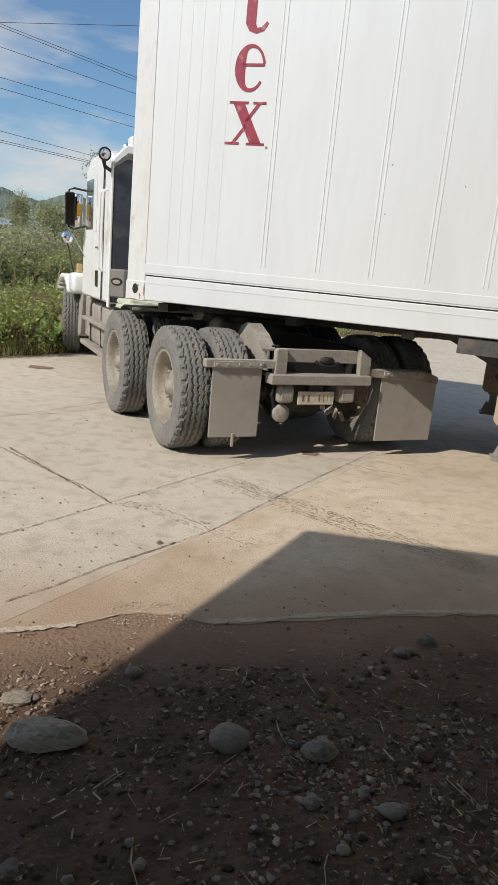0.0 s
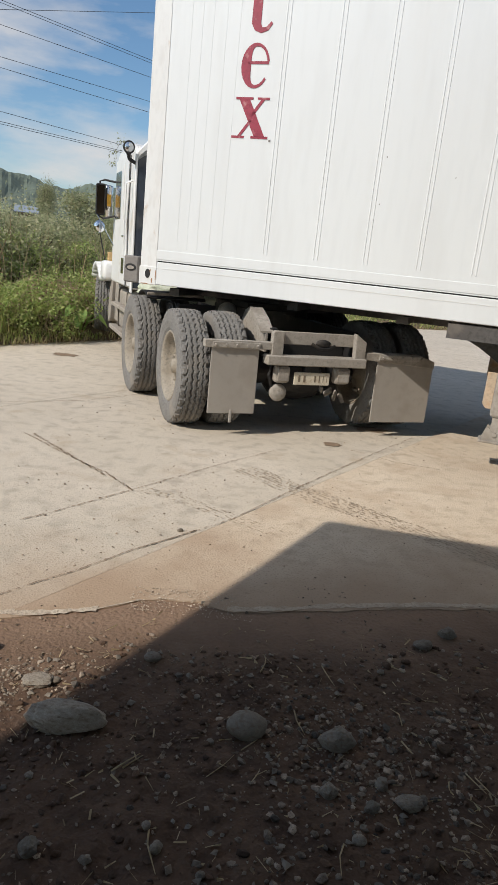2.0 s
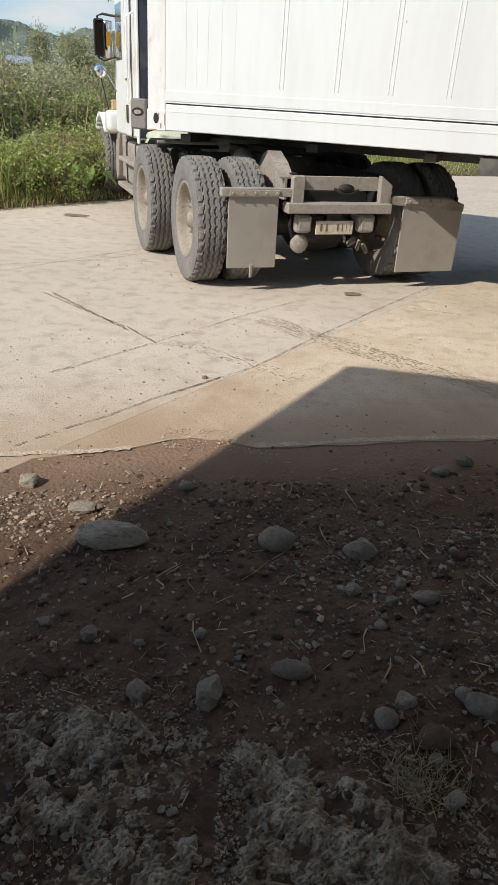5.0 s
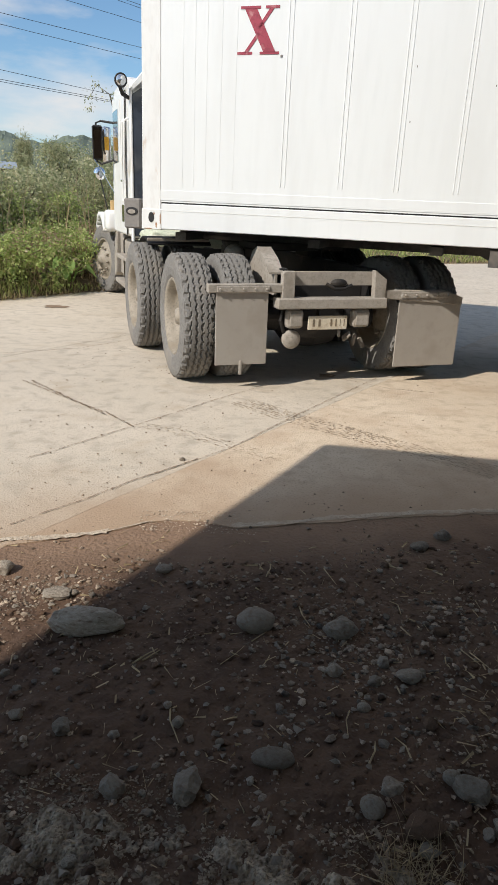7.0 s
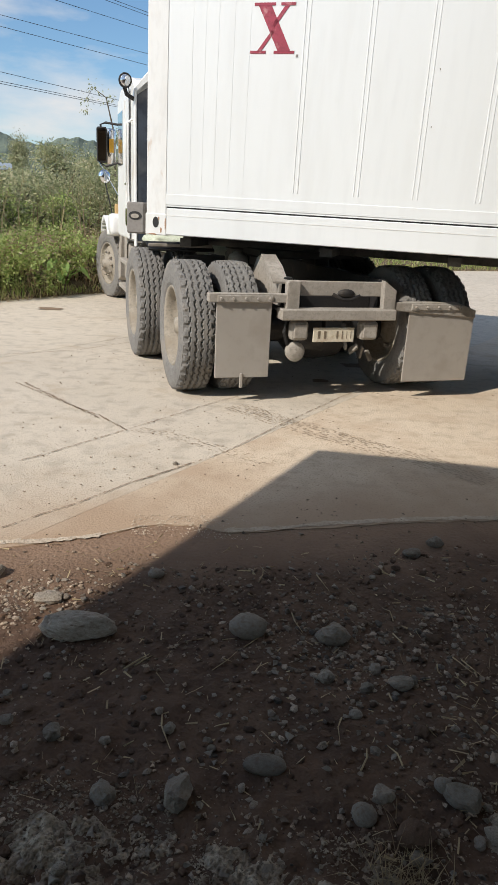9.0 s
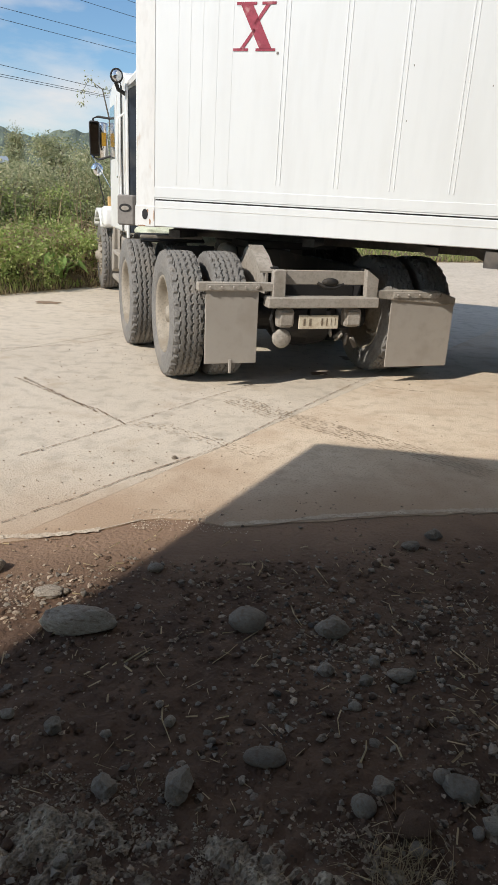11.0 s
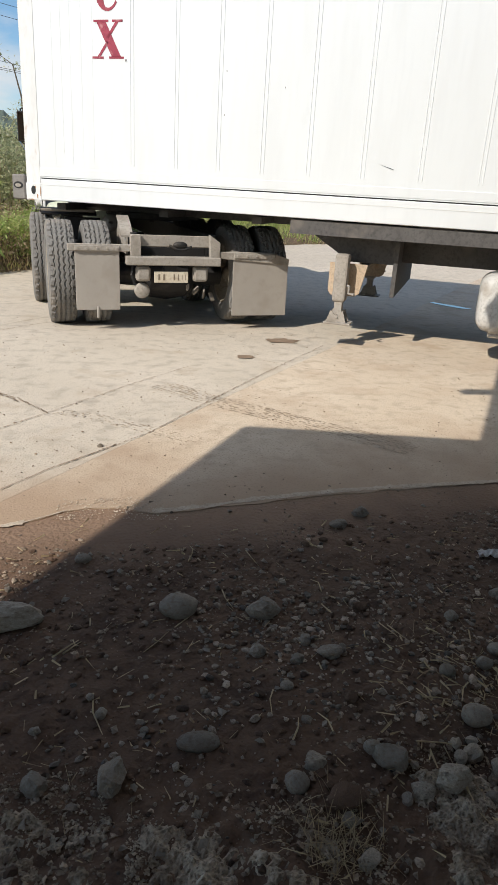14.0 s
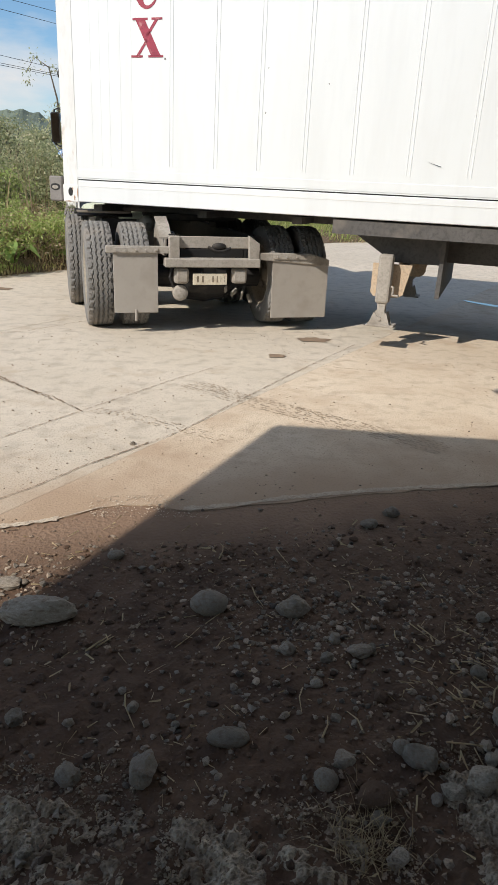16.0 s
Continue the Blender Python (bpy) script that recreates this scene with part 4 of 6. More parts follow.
bm = lathe(bmesh.new(), [(2.70, 0.05), (3.15, 0.03), (3.18, 0.07)], 16, "y", (-0.86, 0, 2.80))
part("air_horn", bm, "chrome", cab, smooth=True)
part("roof_vent", B(-0.98, -0.86, 2.62, 2.78, 2.70, 2.86, bevel=0.02), "paint", cab)

# the cab, bonnet and tanks are narrower than the rear wheels
for ob in tractor.children_recursive:
    if ob.name.split(".")[0] in ("wheel", "tyre", "frame_rail", "axle") or min(v.co.y for v in ob.data.vertices) < 2.3:
        continue
    for v in ob.data.vertices:
        v.co.x *= 0.945

# ---- trailer: origin on the ground under the pin ----
trailer = tagged(new("container_trailer"), "skeletal container trailer with dark steel beams", "trailer")
CF, CB = 0.861, -11.33          # container front and back
for s in (-1, 1):
    bm = prism(bmesh.new(), [(0.80, 1.09), (0.80, 1.165), (CB, 1.165), (CB, 0.80), (-2.55, 0.80), (-1.95, 1.09)], "x", s * 0.47 - 0.05, s * 0.47 + 0.05, 0.004)
    part("main_beam", bm, "chassis", trailer)
    part("side_rail", B(s * 1.14 - 0.05, s * 1.14 + 0.05, CB, -2.0, 1.04, 1.165), "chassis", trailer)
    bm = prism(bmesh.new(), [(-1.95, 1.165), (-2.45, 0.86), (-2.52, 0.80), (-3.0, 0.80), (-3.0, 1.165)], "x", s * 0.86 - 0.04, s * 0.86 + 0.04, 0.004)
    part("gusset_plate", bm, "chassis", trailer)
    leg = part("landing_leg", B(s * 1.10 - 0.065, s * 1.10 + 0.065, -2.585, -2.455, 0.44, 0.885, bevel=0.022, seg=2), "dust", trailer, "dust-grey steel landing leg")
    bm = bmesh.new()
    prism(bm, [(-2.565, 0.46), (-2.475, 0.46), (-2.49, 0.37), (-2.455, 0.29), (-2.585, 0.29), (-2.55, 0.37)], "x", s * 1.10 - 0.045, s * 1.10 + 0.045, 0.005)
    part("leg_ram", bm, "dust", leg)
    bm = B(s * 1.10 - 0.10, s * 1.10 + 0.10, -2.66, -2.40, 0.225, 0.245, bevel=0.004)
    for o in (-0.07, 0.07):
        prism(bm, [(-2.62, 0.24), (-2.58, 0.36), (-2.52, 0.30), (-2.46, 0.36), (-2.42, 0.24)], "x", s * 1.10 + o - 0.008, s * 1.10 + o + 0.008)
    lathe(bm, [(s * 1.10 - 0.09, 0.018), (s * 1.10 + 0.09, 0.018)], 10, "x", (0, -2.52, 0.30), True)
    part("leg_foot", bm, "dust", leg)
    part("leg_crank", tube(bmesh.new(), [(s * 1.16, -2.60, 0.60), (s * 1.2, -2.62, 0.60), (s * 1.2, -2.62, 0.53), (s * 1.24, -2.68, 0.53)], 0.012), "dust", leg)
    part("leg_back_plate", prism(bmesh.new(), [(-2.38, 0.79), (-2.38, 0.52), (-2.41, 0.48), (-2.64, 0.48), (-2.69, 0.51), (-2.75, 0.79)], "x", s * 0.99 - 0.012, s * 0.99 + 0.012, 0.003), "rust", trailer, "rust-orange steel plate behind the leg")
for y in (0.6, -0.6, -1.6, -2.52, -3.1, -5.0, -7.0, -9.0, -11.2):
    part("cross_beam", B(-0.98, 0.98, y - 0.05, y + 0.05, 1.09, 1.155), "chassis", trailer)
part("leg_shaft", lathe(bmesh.new(), [(-1.05, 0.03), (1.05, 0.03)], 12, "x", (0, -2.52, 0.66), True), "chassis", trailer)
part("leg_brace_panel", B(-0.95, 0.95, -3.02, -2.98, 0.50, 1.05), "chassis", trailer)
# front bolster with a recessed lamp
bm = B(-1.215, 1.215, CF + 0.015, CF + 0.172, 1.175, 1.42, bevel=0.012)
bolster = part("front_bolster", bm, "greysteel", trailer, "grey steel front bolster with recessed lamps")
bm = bmesh.new()
prism(bm, [(CF + 0.094 + 0.058 * math.cos(a * math.pi / 8) , 1.315 + 0.034 * math.sin(a * math.pi / 8)) for a in range(16)], "x", -1.219, -1.212)
part("lamp_recess", bm, "black", bolster)
bm = bmesh.new()
prism(bm, [(CF + 0.094 + 0.036 * math.cos(a * math.pi / 8) , 1.312 + 0.018 * math.sin(a * math.pi / 8)) for a in range(16)], "x", -1.224, -1.219)
part("marker_lens", bm, "dust", bolster)
part("kingpin", lathe(bmesh.new(), [(0.98, 0.03), (1.04, 0.045), (1.17, 0.045)], 14, "z", (0, 0, 0), True), "chassis", trailer)
part("coupler_plate", B(-0.55, 0.55, -0.6, 0.7, 1.10, 1.125), "chassis", trailer)
# tank hung on the side
tank = part("side_tank", B(-1.23, -0.70, -5.2, -3.80, 0.30, 0.82, bevel=0.12, seg=4), "tankgrey", trailer, "dented pale grey tank with dark lettering", True)
for y in (-4.02, -4.95):
    part("tank_strap", B(-1.242, -0.69, y - 0.03, y + 0.03, 0.288, 0.832, bevel=0.122, seg=4), "tankgrey", tank)
    part("strap_clamp", B(-1.10, -1.0, y - 0.09, y + 0.09, 0.245, 0.29, bevel=0.008), "chrome", tank)
for z, y0, w in ((0.62, -4.12, 0.10), (0.55, -4.16, 0.04), (0.55, -4.23, 0.04), (0.55, -4.30, 0.04), (0.44, -4.15, 0.08)):
    part("tank_bar", B(-1.236, -1.229, y0 - w, y0, z - 0.05, z + 0.03), "ink" if z < 0.6 and z > 0.5 else "paint", tank)
for y in (-9.2, -10.5):
    for x, mir in ((-1.095, False), (-0.745, True), (0.745, False), (1.095, True)):
        wheel(trailer, x, y, mir)

# ---- container ----
container = tagged(new("shipping_container"), "white refrigerated shipping container with dark red lettering", "container")
Z0, Z1 = 1.175, 4.06
part("floor", B(-1.19, 1.19, CB + 0.05, CF - 0.05, Z0 + 0.015, Z0 + 0.14), "black", container)
side_parts = []
for s in (-1, 1):
    x0, x1 = sorted((s * 1.185, s * 1.207))
    side = part("side_wall", B(x0, x1, CB + 0.17, CF - 0.165, 1.40, Z1 - 0.12), "panel", container, "smooth white side wall with thin ribs")
    ribs = [-0.36, -0.82, -1.25, -1.69, -2.13, -2.63, -3.14, -3.65] + [-4.16 - 0.51 * i for i in range(14)]
    for y in ribs:
        bm = bmesh.new()
        for o in (-0.017, 0.017):
            w = s * 1.207
            prism(bm, [(y + o - 0.007, w - s * 0.002), (y + o - 0.003, w + s * 0.0035), (y + o + 0.003, w + s * 0.0035), (y + o + 0.007, w - s * 0.002)], "z", 1.55, Z1 - 0.16)
        for v in bm.verts:
            v.co = Vector((v.co.y, v.co.x, v.co.z))
        part("rib", bm, "panel", side)
    for y in (0.50, 0.40, 0.30, 0.18, 0.06):
        bm = B(min(s * 1.204, s * 1.2082), max(s * 1.204, s * 1.2082), y - 0.005, y + 0.005, 1.52, Z1 - 0.16)
        part("seam", bm, "panel", side)
    xa, xb = sorted((s * 1.205, s * 1.2125))
    part("kick_band", B(xa, xb, CB + 0.17, CF - 0.17, 1.412, 1.495, bevel=0.003), "panel", side)
    xa, xb = sorted((s * 1.14, s * 1.218))
    part("bottom_rail", B(xa, xb, CB + 0.17, CF - 0.18, Z0 + 0.006, 1.388, bevel=0.006), "panel", container, "white bottom side rail")
    xa, xb = sorted((s * 1.2155, s * 1.2205))
    part("rail_crease", B(xa, xb, CB + 0.17, CF - 0.18, 1.330, 1.336), "corner", container)
    xa, xb = sorted((s * 1.16, s * 1.2))
    part("rail_gap", B(xa, xb, CB + 0.17, CF - 0.18, 1.386, 1.412), "black", container)
    part("top_rail", B(*sorted((s * 1.14, s * 1.218)), CB + 0.17, CF - 0.17, Z1 - 0.12, Z1 - 0.01, bevel=0.006), "panel", container)
    for y0, y1 in ((CF - 0.18, CF), (CB, CB + 0.18)):
        part("corner_post", B(*sorted((s * 1.09, s * 1.2115)), y0 + 0.003, y1 - 0.003, Z0 + 0.12, Z1 - 0.12, bevel=0.008), "corner", container, "scuffed white corner post")
        for z in (Z0, Z1 - 0.118):
            c = part("corner_casting", B(*sorted((s * 1.06, s * 1.22)), y0 - 0.002, y1 + 0.002, z, z + 0.118 + 0.05 * (z < 2), bevel=0.006), "corner", container, "rust-marked corner casting")
            bm = bmesh.new()
            yc = (y0 + y1) / 2
            prism(bm, [(yc + 0.026 * math.cos(a * math.pi / 8), z + 0.10 + 0.042 * math.sin(a * math.pi / 8)) for a in range(16)], "x", *sorted((s * 1.2185, s * 1.2235)))
            part("casting_hole", bm, "black", c)
for y, z, ry, rz, sd in ((CF - 0.135, 1.215, 0.008, 0.022, 1), (CF - 0.06, 1.182, 0.035, 0.005, 2), (CF - 0.172, 1.265, 0.005, 0.045, 3), (CF - 0.115, 1.305, 0.006, 0.012, 4)):
    bm = bmesh.new()
    prism(bm, [(y + ry * (1 + 0.6 * noise.noise((math.cos(a * 0.35) * 2, math.sin(a * 0.35) * 2, sd))) * math.cos(a * 0.35), z + rz * (1 + 0.6 * noise.noise((math.cos(a * 0.35) * 2, math.sin(a * 0.35) * 2, sd + 9))) * math.sin(a * 0.35)) for a in range(18)], "x", -1.2212, -1.2195)
    part("rust_stain", bm, "rustspot", container)
part("front_wall", B(-1.14, 1.14, CF - 0.06, CF - 0.02, Z0 + 0.1, Z1 - 0.1), "panel", container)
part("back_wall", B(-1.14, 1.14, CB + 0.02, CB + 0.06, Z0 + 0.1, Z1 - 0.1), "panel", container)
part("roof", B(-1.17, 1.17, CB + 0.05, CF - 0.05, Z1 - 0.05, Z1 - 0.02), "panel", container)
part("front_sill", B(-1.1, 1.1, CF - 0.1, CF - 0.02, Z0 + 0.005, Z0 + 0.14), "corner", container)
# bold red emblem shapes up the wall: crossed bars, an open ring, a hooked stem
XF = -1.2095
def stroke(bm, pts):
    prism(bm, pts, "x", XF - 0.0015, XF + 0.003)


def emblem(name, y, z, shapes):
    bm = bmesh.new()
    for pts in shapes:
        stroke(bm, [(y - a, z + b) for a, b in pts])
    return part(name, bm, "red", container, "dark red painted emblem shape")


emblem("emblem_cross", 0.035, 2.487, [
    [(0.03, 0.305), (0.125, 0.305), (0.285, 0.012), (0.19, 0.012)], [(0.0, 0.32), (0.155, 0.32), (0.155, 0.302), (0.0, 0.302)], [(0.16, 0.0), (0.312, 0.0), (0.312, 0.018), (0.16, 0.018)]])
emblem("emblem_cross_thin", 0.035, 2.487, [
    [(0.225, 0.30), (0.258, 0.30), (0.155, 0.165), (0.14, 0.185)], [(0.033, 0.012), (0.062, 0.012), (0.155, 0.132), (0.139, 0.15)], [(0.195, 0.32), (0.302, 0.32), (0.302, 0.302), (0.195, 0.302)], [(-0.018, 0.0), (0.10, 0.0), (0.10, 0.018), (-0.018, 0.018)]])
def rp(a, inner):
    """A point on the ring's outer or inner edge."""
    w = 0.030 + 0.045 * max(0, -math.cos(a))
    rx, rz = (0.125 - w, 0.172 - 0.026) if inner else (0.125, 0.172)
    return (0.155 + rx * math.cos(a) + (0.010 if inner else 0), 0.172 + rz * math.sin(a))


turns = [radians(12 + 15.6 * k) for k in range(21)]
ring = [[rp(a, False) for a in turns] + [rp(a, True) for a in turns[::-1]]]
ring.append([(0.09, 0.185), (0.272, 0.185), (0.272, 0.206), (0.09, 0.206)])
emblem("emblem_ring", 0.045, 2.875, ring)
emblem("emblem_stem", 0.025, 3.30, [[(0.07, 0.06), (0.15, 0.06), (0.15, 0.62), (0.07, 0.56)], [(0.07, 0.06), (0.10, 0.01), (0.16, -0.01), (0.22, 0.01), (0.255, 0.06), (0.24, 0.075), (0.20, 0.035), (0.165, 0.03), (0.15, 0.06)], [(-0.02, 0.42), (0.25, 0.42), (0.25, 0.45), (-0.02, 0.45)]])
part("emblem_dot", B(-1.2112, -1.2065, -0.306, -0.290, 2.466, 2.482), "greysteel", container)
part("scratch", prism(bmesh.new(), [(-2.79, 1.672), (-2.90, 1.643), (-2.905, 1.635), (-2.85, 1.652)], "x", -1.2108, -1.206), "ink", container)
rnd = random.Random(3)
for i in range(4):
    y, z = rnd.uniform(-1.9, 0.62), rnd.uniform(1.6, 2.4)
    part("scuff", B(-1.2092, -1.2065, y - 0.003, y + 0.003, z - rnd.uniform(0.004, 0.009), z + 0.006), "greysteel", container)


# ---- roadside: bank, weeds, shrubs, trees ----
VV = -8.25


def verge_shift(u):
    """How far the verge has come across the road at u."""
    return min(4.0, 0.45 * max(0.0, u - 18.5))


bm_v, bm_f = [], []
NU, NVV = 90, 14
for j in range(NVV + 1):
    for i in range(NU + 1):
        u = -40 + 190 * i / NU
        k = j / NVV
        v = VV + verge_shift(u) + 0.12 * noise.noise((u * 0.8, 0, 4)) - 70 * k ** 2.2
        z = (0.0 if j == 0 else 0.03 + 0.35 * min(1, 4 * k) + 0.1 * noise.noise((u * 0.3, v * 0.3, 2)))
        bm_v.append(uv(u, v) + (z,))
for j in range(NVV):
    for i in range(NU):
        a = j * (NU + 1) + i
        bm_f.append((a, a + 1, a + NU + 2, a + NU + 1))
verge = raw("verge", bm_v, bm_f, "soil", None, True)
tagged(verge, "low grassy earth bank along the road", "verge", kind="structure")


def leaf(vs, fs, p, d, n, length, width, fold=0.15):
    """One pointed leaf: two quads folded along the midrib."""
    d, n = d.normalized(), n.normalized()
    s = d.cross(n)
    if s.length < 1e-4:
        s = Vector((1, 0, 0))
    s.normalize()
    n = s.cross(d)
    k = len(vs)
    mid = p + d * length * 0.45 - n * fold * width
    vs.extend([tuple(p), tuple(mid + s * width / 2 + n * fold * width), tuple(p + d * length - n * length * 0.15), tuple(mid - s * width / 2 + n * fold * width)])
    fs.append((k, k + 1, k + 2, k + 3))


def blade(vs, fs, x, y, z, h, w, lean, ang):
    k = len(vs)
    c, s = math.cos(ang), math.sin(ang)
    vs.extend([(x - s * w, y + c * w, z), (x + s * w, y - c * w, z), (x + c * lean * 0.4 + s * w * 0.7, y + s * lean * 0.4 - c * w * 0.7, z + h * 0.6), (x + c * lean * 0.4 - s * w * 0.7, y + s * lean * 0.4 + c * w * 0.7, z + h * 0.6), (x + c * lean, y + s * lean, z + h)])
    fs.extend([(k, k + 1, k + 2, k + 3), (k + 3, k + 2, k + 4)])


def bank_z(v):
    return 0.02 + min(0.4, max(0, (VV - v)) * 0.16)


rnd = random.Random(21)
vs, fs = [], []
for i in range(30000):
    u = rnd.uniform(0, 13) if i < 17000 else rnd.uniform(13, 60)
    v = VV - 0.02 - abs(rnd.gauss(0, 0.9 if i < 17000 else 1.6))
    h = rnd.uniform(0.10, 0.30) + min(0.35, (VV - v) * 0.25) * rnd.random()
    h *= 0.35 + 0.7 * max(0, noise.noise((u * 0.7, v * 0.7, 5)) + 0.35)
    x, y = uv(u, v + verge_shift(u))
    blade(vs, fs, x, y, bank_z(v) - 0.03, h, rnd.uniform(0.005, 0.012), rnd.uniform(0.1, 1.1) * h, rnd.uniform(0, 6.28))
for i in range(15000):
    u, v = rnd.uniform(15, 32), VV - 3.5 * rnd.random()
    x, y = uv(u, v + verge_shift(u))
    blade(vs, fs, x, y, bank_z(v) - 0.03, rnd.uniform(0.12, 0.3), rnd.uniform(0.010, 0.02), rnd.uniform(0.05, 0.2), rnd.uniform(0, 6.28))
for i in range(9000):
    u, v = rnd.uniform(2, 13), VV - 0.1 - 1.9 * rnd.random()
    if noise.noise((u * 0.8, v * 0.8, 61)) < 0.0:
        continue
    x, y = uv(u, v)
    h = rnd.uniform(0.3, 0.85)
    blade(vs, fs, x, y, bank_z(v) - 0.03, h, rnd.uniform(0.004, 0.010), rnd.uniform(0.1, 0.7) * h, rnd.uniform(0, 6.28))
tagged(raw("verge_grass", vs, fs, "grass"), "dense green and yellowing verge grass", "grass", kind="stuff")
vs, fs = [], []
for i in range(5200):
    u, v = rnd.uniform(0, 40), VV + 0.12 - abs(rnd.gauss(0, 0.22))
    x, y = uv(u, v + verge_shift(u))
    blade(vs, fs, x, y, 0.0, rnd.uniform(0.03, 0.14), rnd.uniform(0.003, 0.008), rnd.uniform(0.05, 0.2), rnd.uniform(0, 6.28))
for i in range(420):
    u, v = rnd.uniform(2, 13), VV - rnd.uniform(0.7, 2.6)
    x, y = uv(u, v)
    blade(vs, fs, x, y, bank_z(v), rnd.uniform(0.7, 1.9), rnd.uniform(0.005, 0.011), rnd.uniform(0.05, 0.9), rnd.uniform(0, 6.28))
for i in range(9000):
    u, v = rnd.uniform(1, 14), VV - 0.05 - 1.5 * rnd.random()
    if noise.noise((u * 0.9, v * 1.4, 41)) < 0.05:
        continue
    x, y = uv(u, v)
    blade(vs, fs, x, y, bank_z(v) - 0.02, rnd.uniform(0.1, 0.55), rnd.uniform(0.003, 0.008), rnd.uniform(0.05, 0.35), rnd.uniform(0, 6.28))
tagged(raw("dry_stalks", vs, fs, "straw"), "dry straw-coloured stalks and litter along the verge", "dry grass", kind="stuff")


def shrub_thing(name, label, seed, height, spread, leaves, size, material, clumps, lean=0.5, base=0.12):
    """Stems and a lumpy, gappy crown of single leaves."""
    r = random.Random(seed)
    top = new(name)
    bm = bmesh.new()
    tips = []
    for i in range(clumps):
        a, q = r.uniform(0, 6.28), spread * math.sqrt(r.random())
        h = height * (base + (1 - base) * r.random() ** 0.75) * (1 - 0.45 * (q / spread) ** 2)
        tip = Vector((q * math.cos(a), q * math.sin(a), h))
        tips.append(tip)
        if i % 2 == 0:
            mid = Vector((tip.x * 0.4, tip.y * 0.4, tip.z * 0.55)) + Vector((r.uniform(-0.05, 0.05), r.uniform(-0.05, 0.05), 0)) * height
            w = 0.008 * height + 0.004
            tube(bm, [(tip.x * 0.1, tip.y * 0.1, -0.05), mid, tip], [w, w * 0.6, w * 0.25], 5)
    tagged(part("stem", bm, "bark", top), kind="stuff")
    vs, fs = [], []
    for i in range(leaves):
        t = tips[r.randrange(len(tips))]
        o = Vector((r.gauss(0, 1), r.gauss(0, 1), r.gauss(0, 0.7))) * (0.085 * height * r.uniform(0.5, 1.6))
        p = t + o
        if p.z < 0.02:
            p.z = r.uniform(0.03, 0.2)
        d = (o.normalized() + Vector((r.uniform(-1, 1), r.uniform(-1, 1), r.uniform(-0.8, 0.5)))).normalized()
        n = Vector((r.uniform(-1, 1), r.uniform(-1, 1), r.uniform(-1, 1))) * lean * 2.0 + SUN
        L = size * r.uniform(0.6, 1.4)
        leaf(vs, fs, p, d, n, L, L * r.uniform(0.4, 0.65))
    raw("foliage", vs, fs, material, top)
    return tagged(top, label, "shrub", "roadside weeds")


weeds = [shrub_thing("weed_bush", "leafy green roadside weed bush", 31, 0.80, 0.75, 3600, 0.052, "weed", 60),
         shrub_thing("weed_bush", "leafy green roadside weed bush", 32, 1.2, 0.70, 3800, 0.052, "weed", 60),
         shrub_thing("tall_weed", "tall thin grey-green weeds with gaps", 33, 1.75, 0.8, 5200, 0.055, "tree", 70),
         shrub_thing("withered_bush", "withered brown bush with dry curled leaves", 34, 0.85, 0.6, 1900, 0.05, "drybush", 40)]
spots = []
rnd = random.Random(77)
for i in range(62):
    u = 2.0 + 12.5 * (i + rnd.random()) / 62
    v = VV - 0.55 - 2.2 * rnd.random() ** 1.2
    spots.append((u, v, 3 if i % 4 == 2 and v > VV - 2.0 else (0 if v > VV - 1.5 else (1 if v > VV - 2.1 else 2))))
for i in range(14):
    spots.append((15 + 3.0 * i, VV - 3.4 - 2 * rnd.random(), 1))
used = [False] * 4
for u, v, k in spots:
    x, y = uv(u, v)
    m = pose(x, y, bank_z(v) - 0.03, rnd.uniform(-8, 8), rnd.uniform(-8, 8), rnd.uniform(0, 360))
    if not used[k]:
        weeds[k].matrix_basis = m
        used[k] = True
    else:
        copy_thing(weeds[k], m)

# broad-leaved plants at the foot of the weeds
def taro(seed):
    r = random.Random(seed)
    top = new("broad_leaf_plant")
    for i in range(6):
        a = r.uniform(0, 6.28)
        tip = Vector((0.28 * math.cos(a), 0.28 * math.sin(a), r.uniform(0.18, 0.42)))
        part("stalk", tube(bmesh.new(), [(0, 0, -0.03), (tip.x * 0.4, tip.y * 0.4, tip.z * 0.7), tip], [0.012, 0.009, 0.006], 5), "taro", top)
        d = Vector((math.cos(a), math.sin(a), -0.9)).normalized()
        s = Vector((-math.sin(a), math.cos(a), 0))
        L = r.uniform(0.15, 0.24)
        vs = [tip]
        for q, w in ((-0.25, 0.22), (-0.28, 0.45), (0.0, 0.62), (0.35, 0.52), (0.75, 0.25)):
            vs.append(tip + d * L * q + s * L * w * 0.62 + Vector((0, 0, 0.03 * w)))
        vs.append(tip + d * L * 1.15)
        for q, w in ((0.75, 0.25), (0.35, 0.52), (0.0, 0.62), (-0.28, 0.45), (-0.25, 0.22)):
            vs.append(tip + d * L * q - s * L * w * 0.62 + Vector((0, 0, 0.03 * w)))
        raw("leaf", [tuple(v) for v in vs], [(0, k, k + 1) for k in range(1, len(vs) - 1)], "taro", top)
    return tagged(top, "low plant with broad arrow-shaped green leaves", "plant", "broad-leaved plants")


for i, (x, y, k) in enumerate(((-2.80, 10.98, 1.15), (-3.24, 11.03, 0.8), (-3.75, 10.5, 0.85), (-2.35, 11.75, 0.9))):
    p = taro(100 + i)
    p.matrix_basis = pose(x, y, 0.08, 0, 0, 37 * i) @ Matrix.Diagonal((k, k, k, 1))


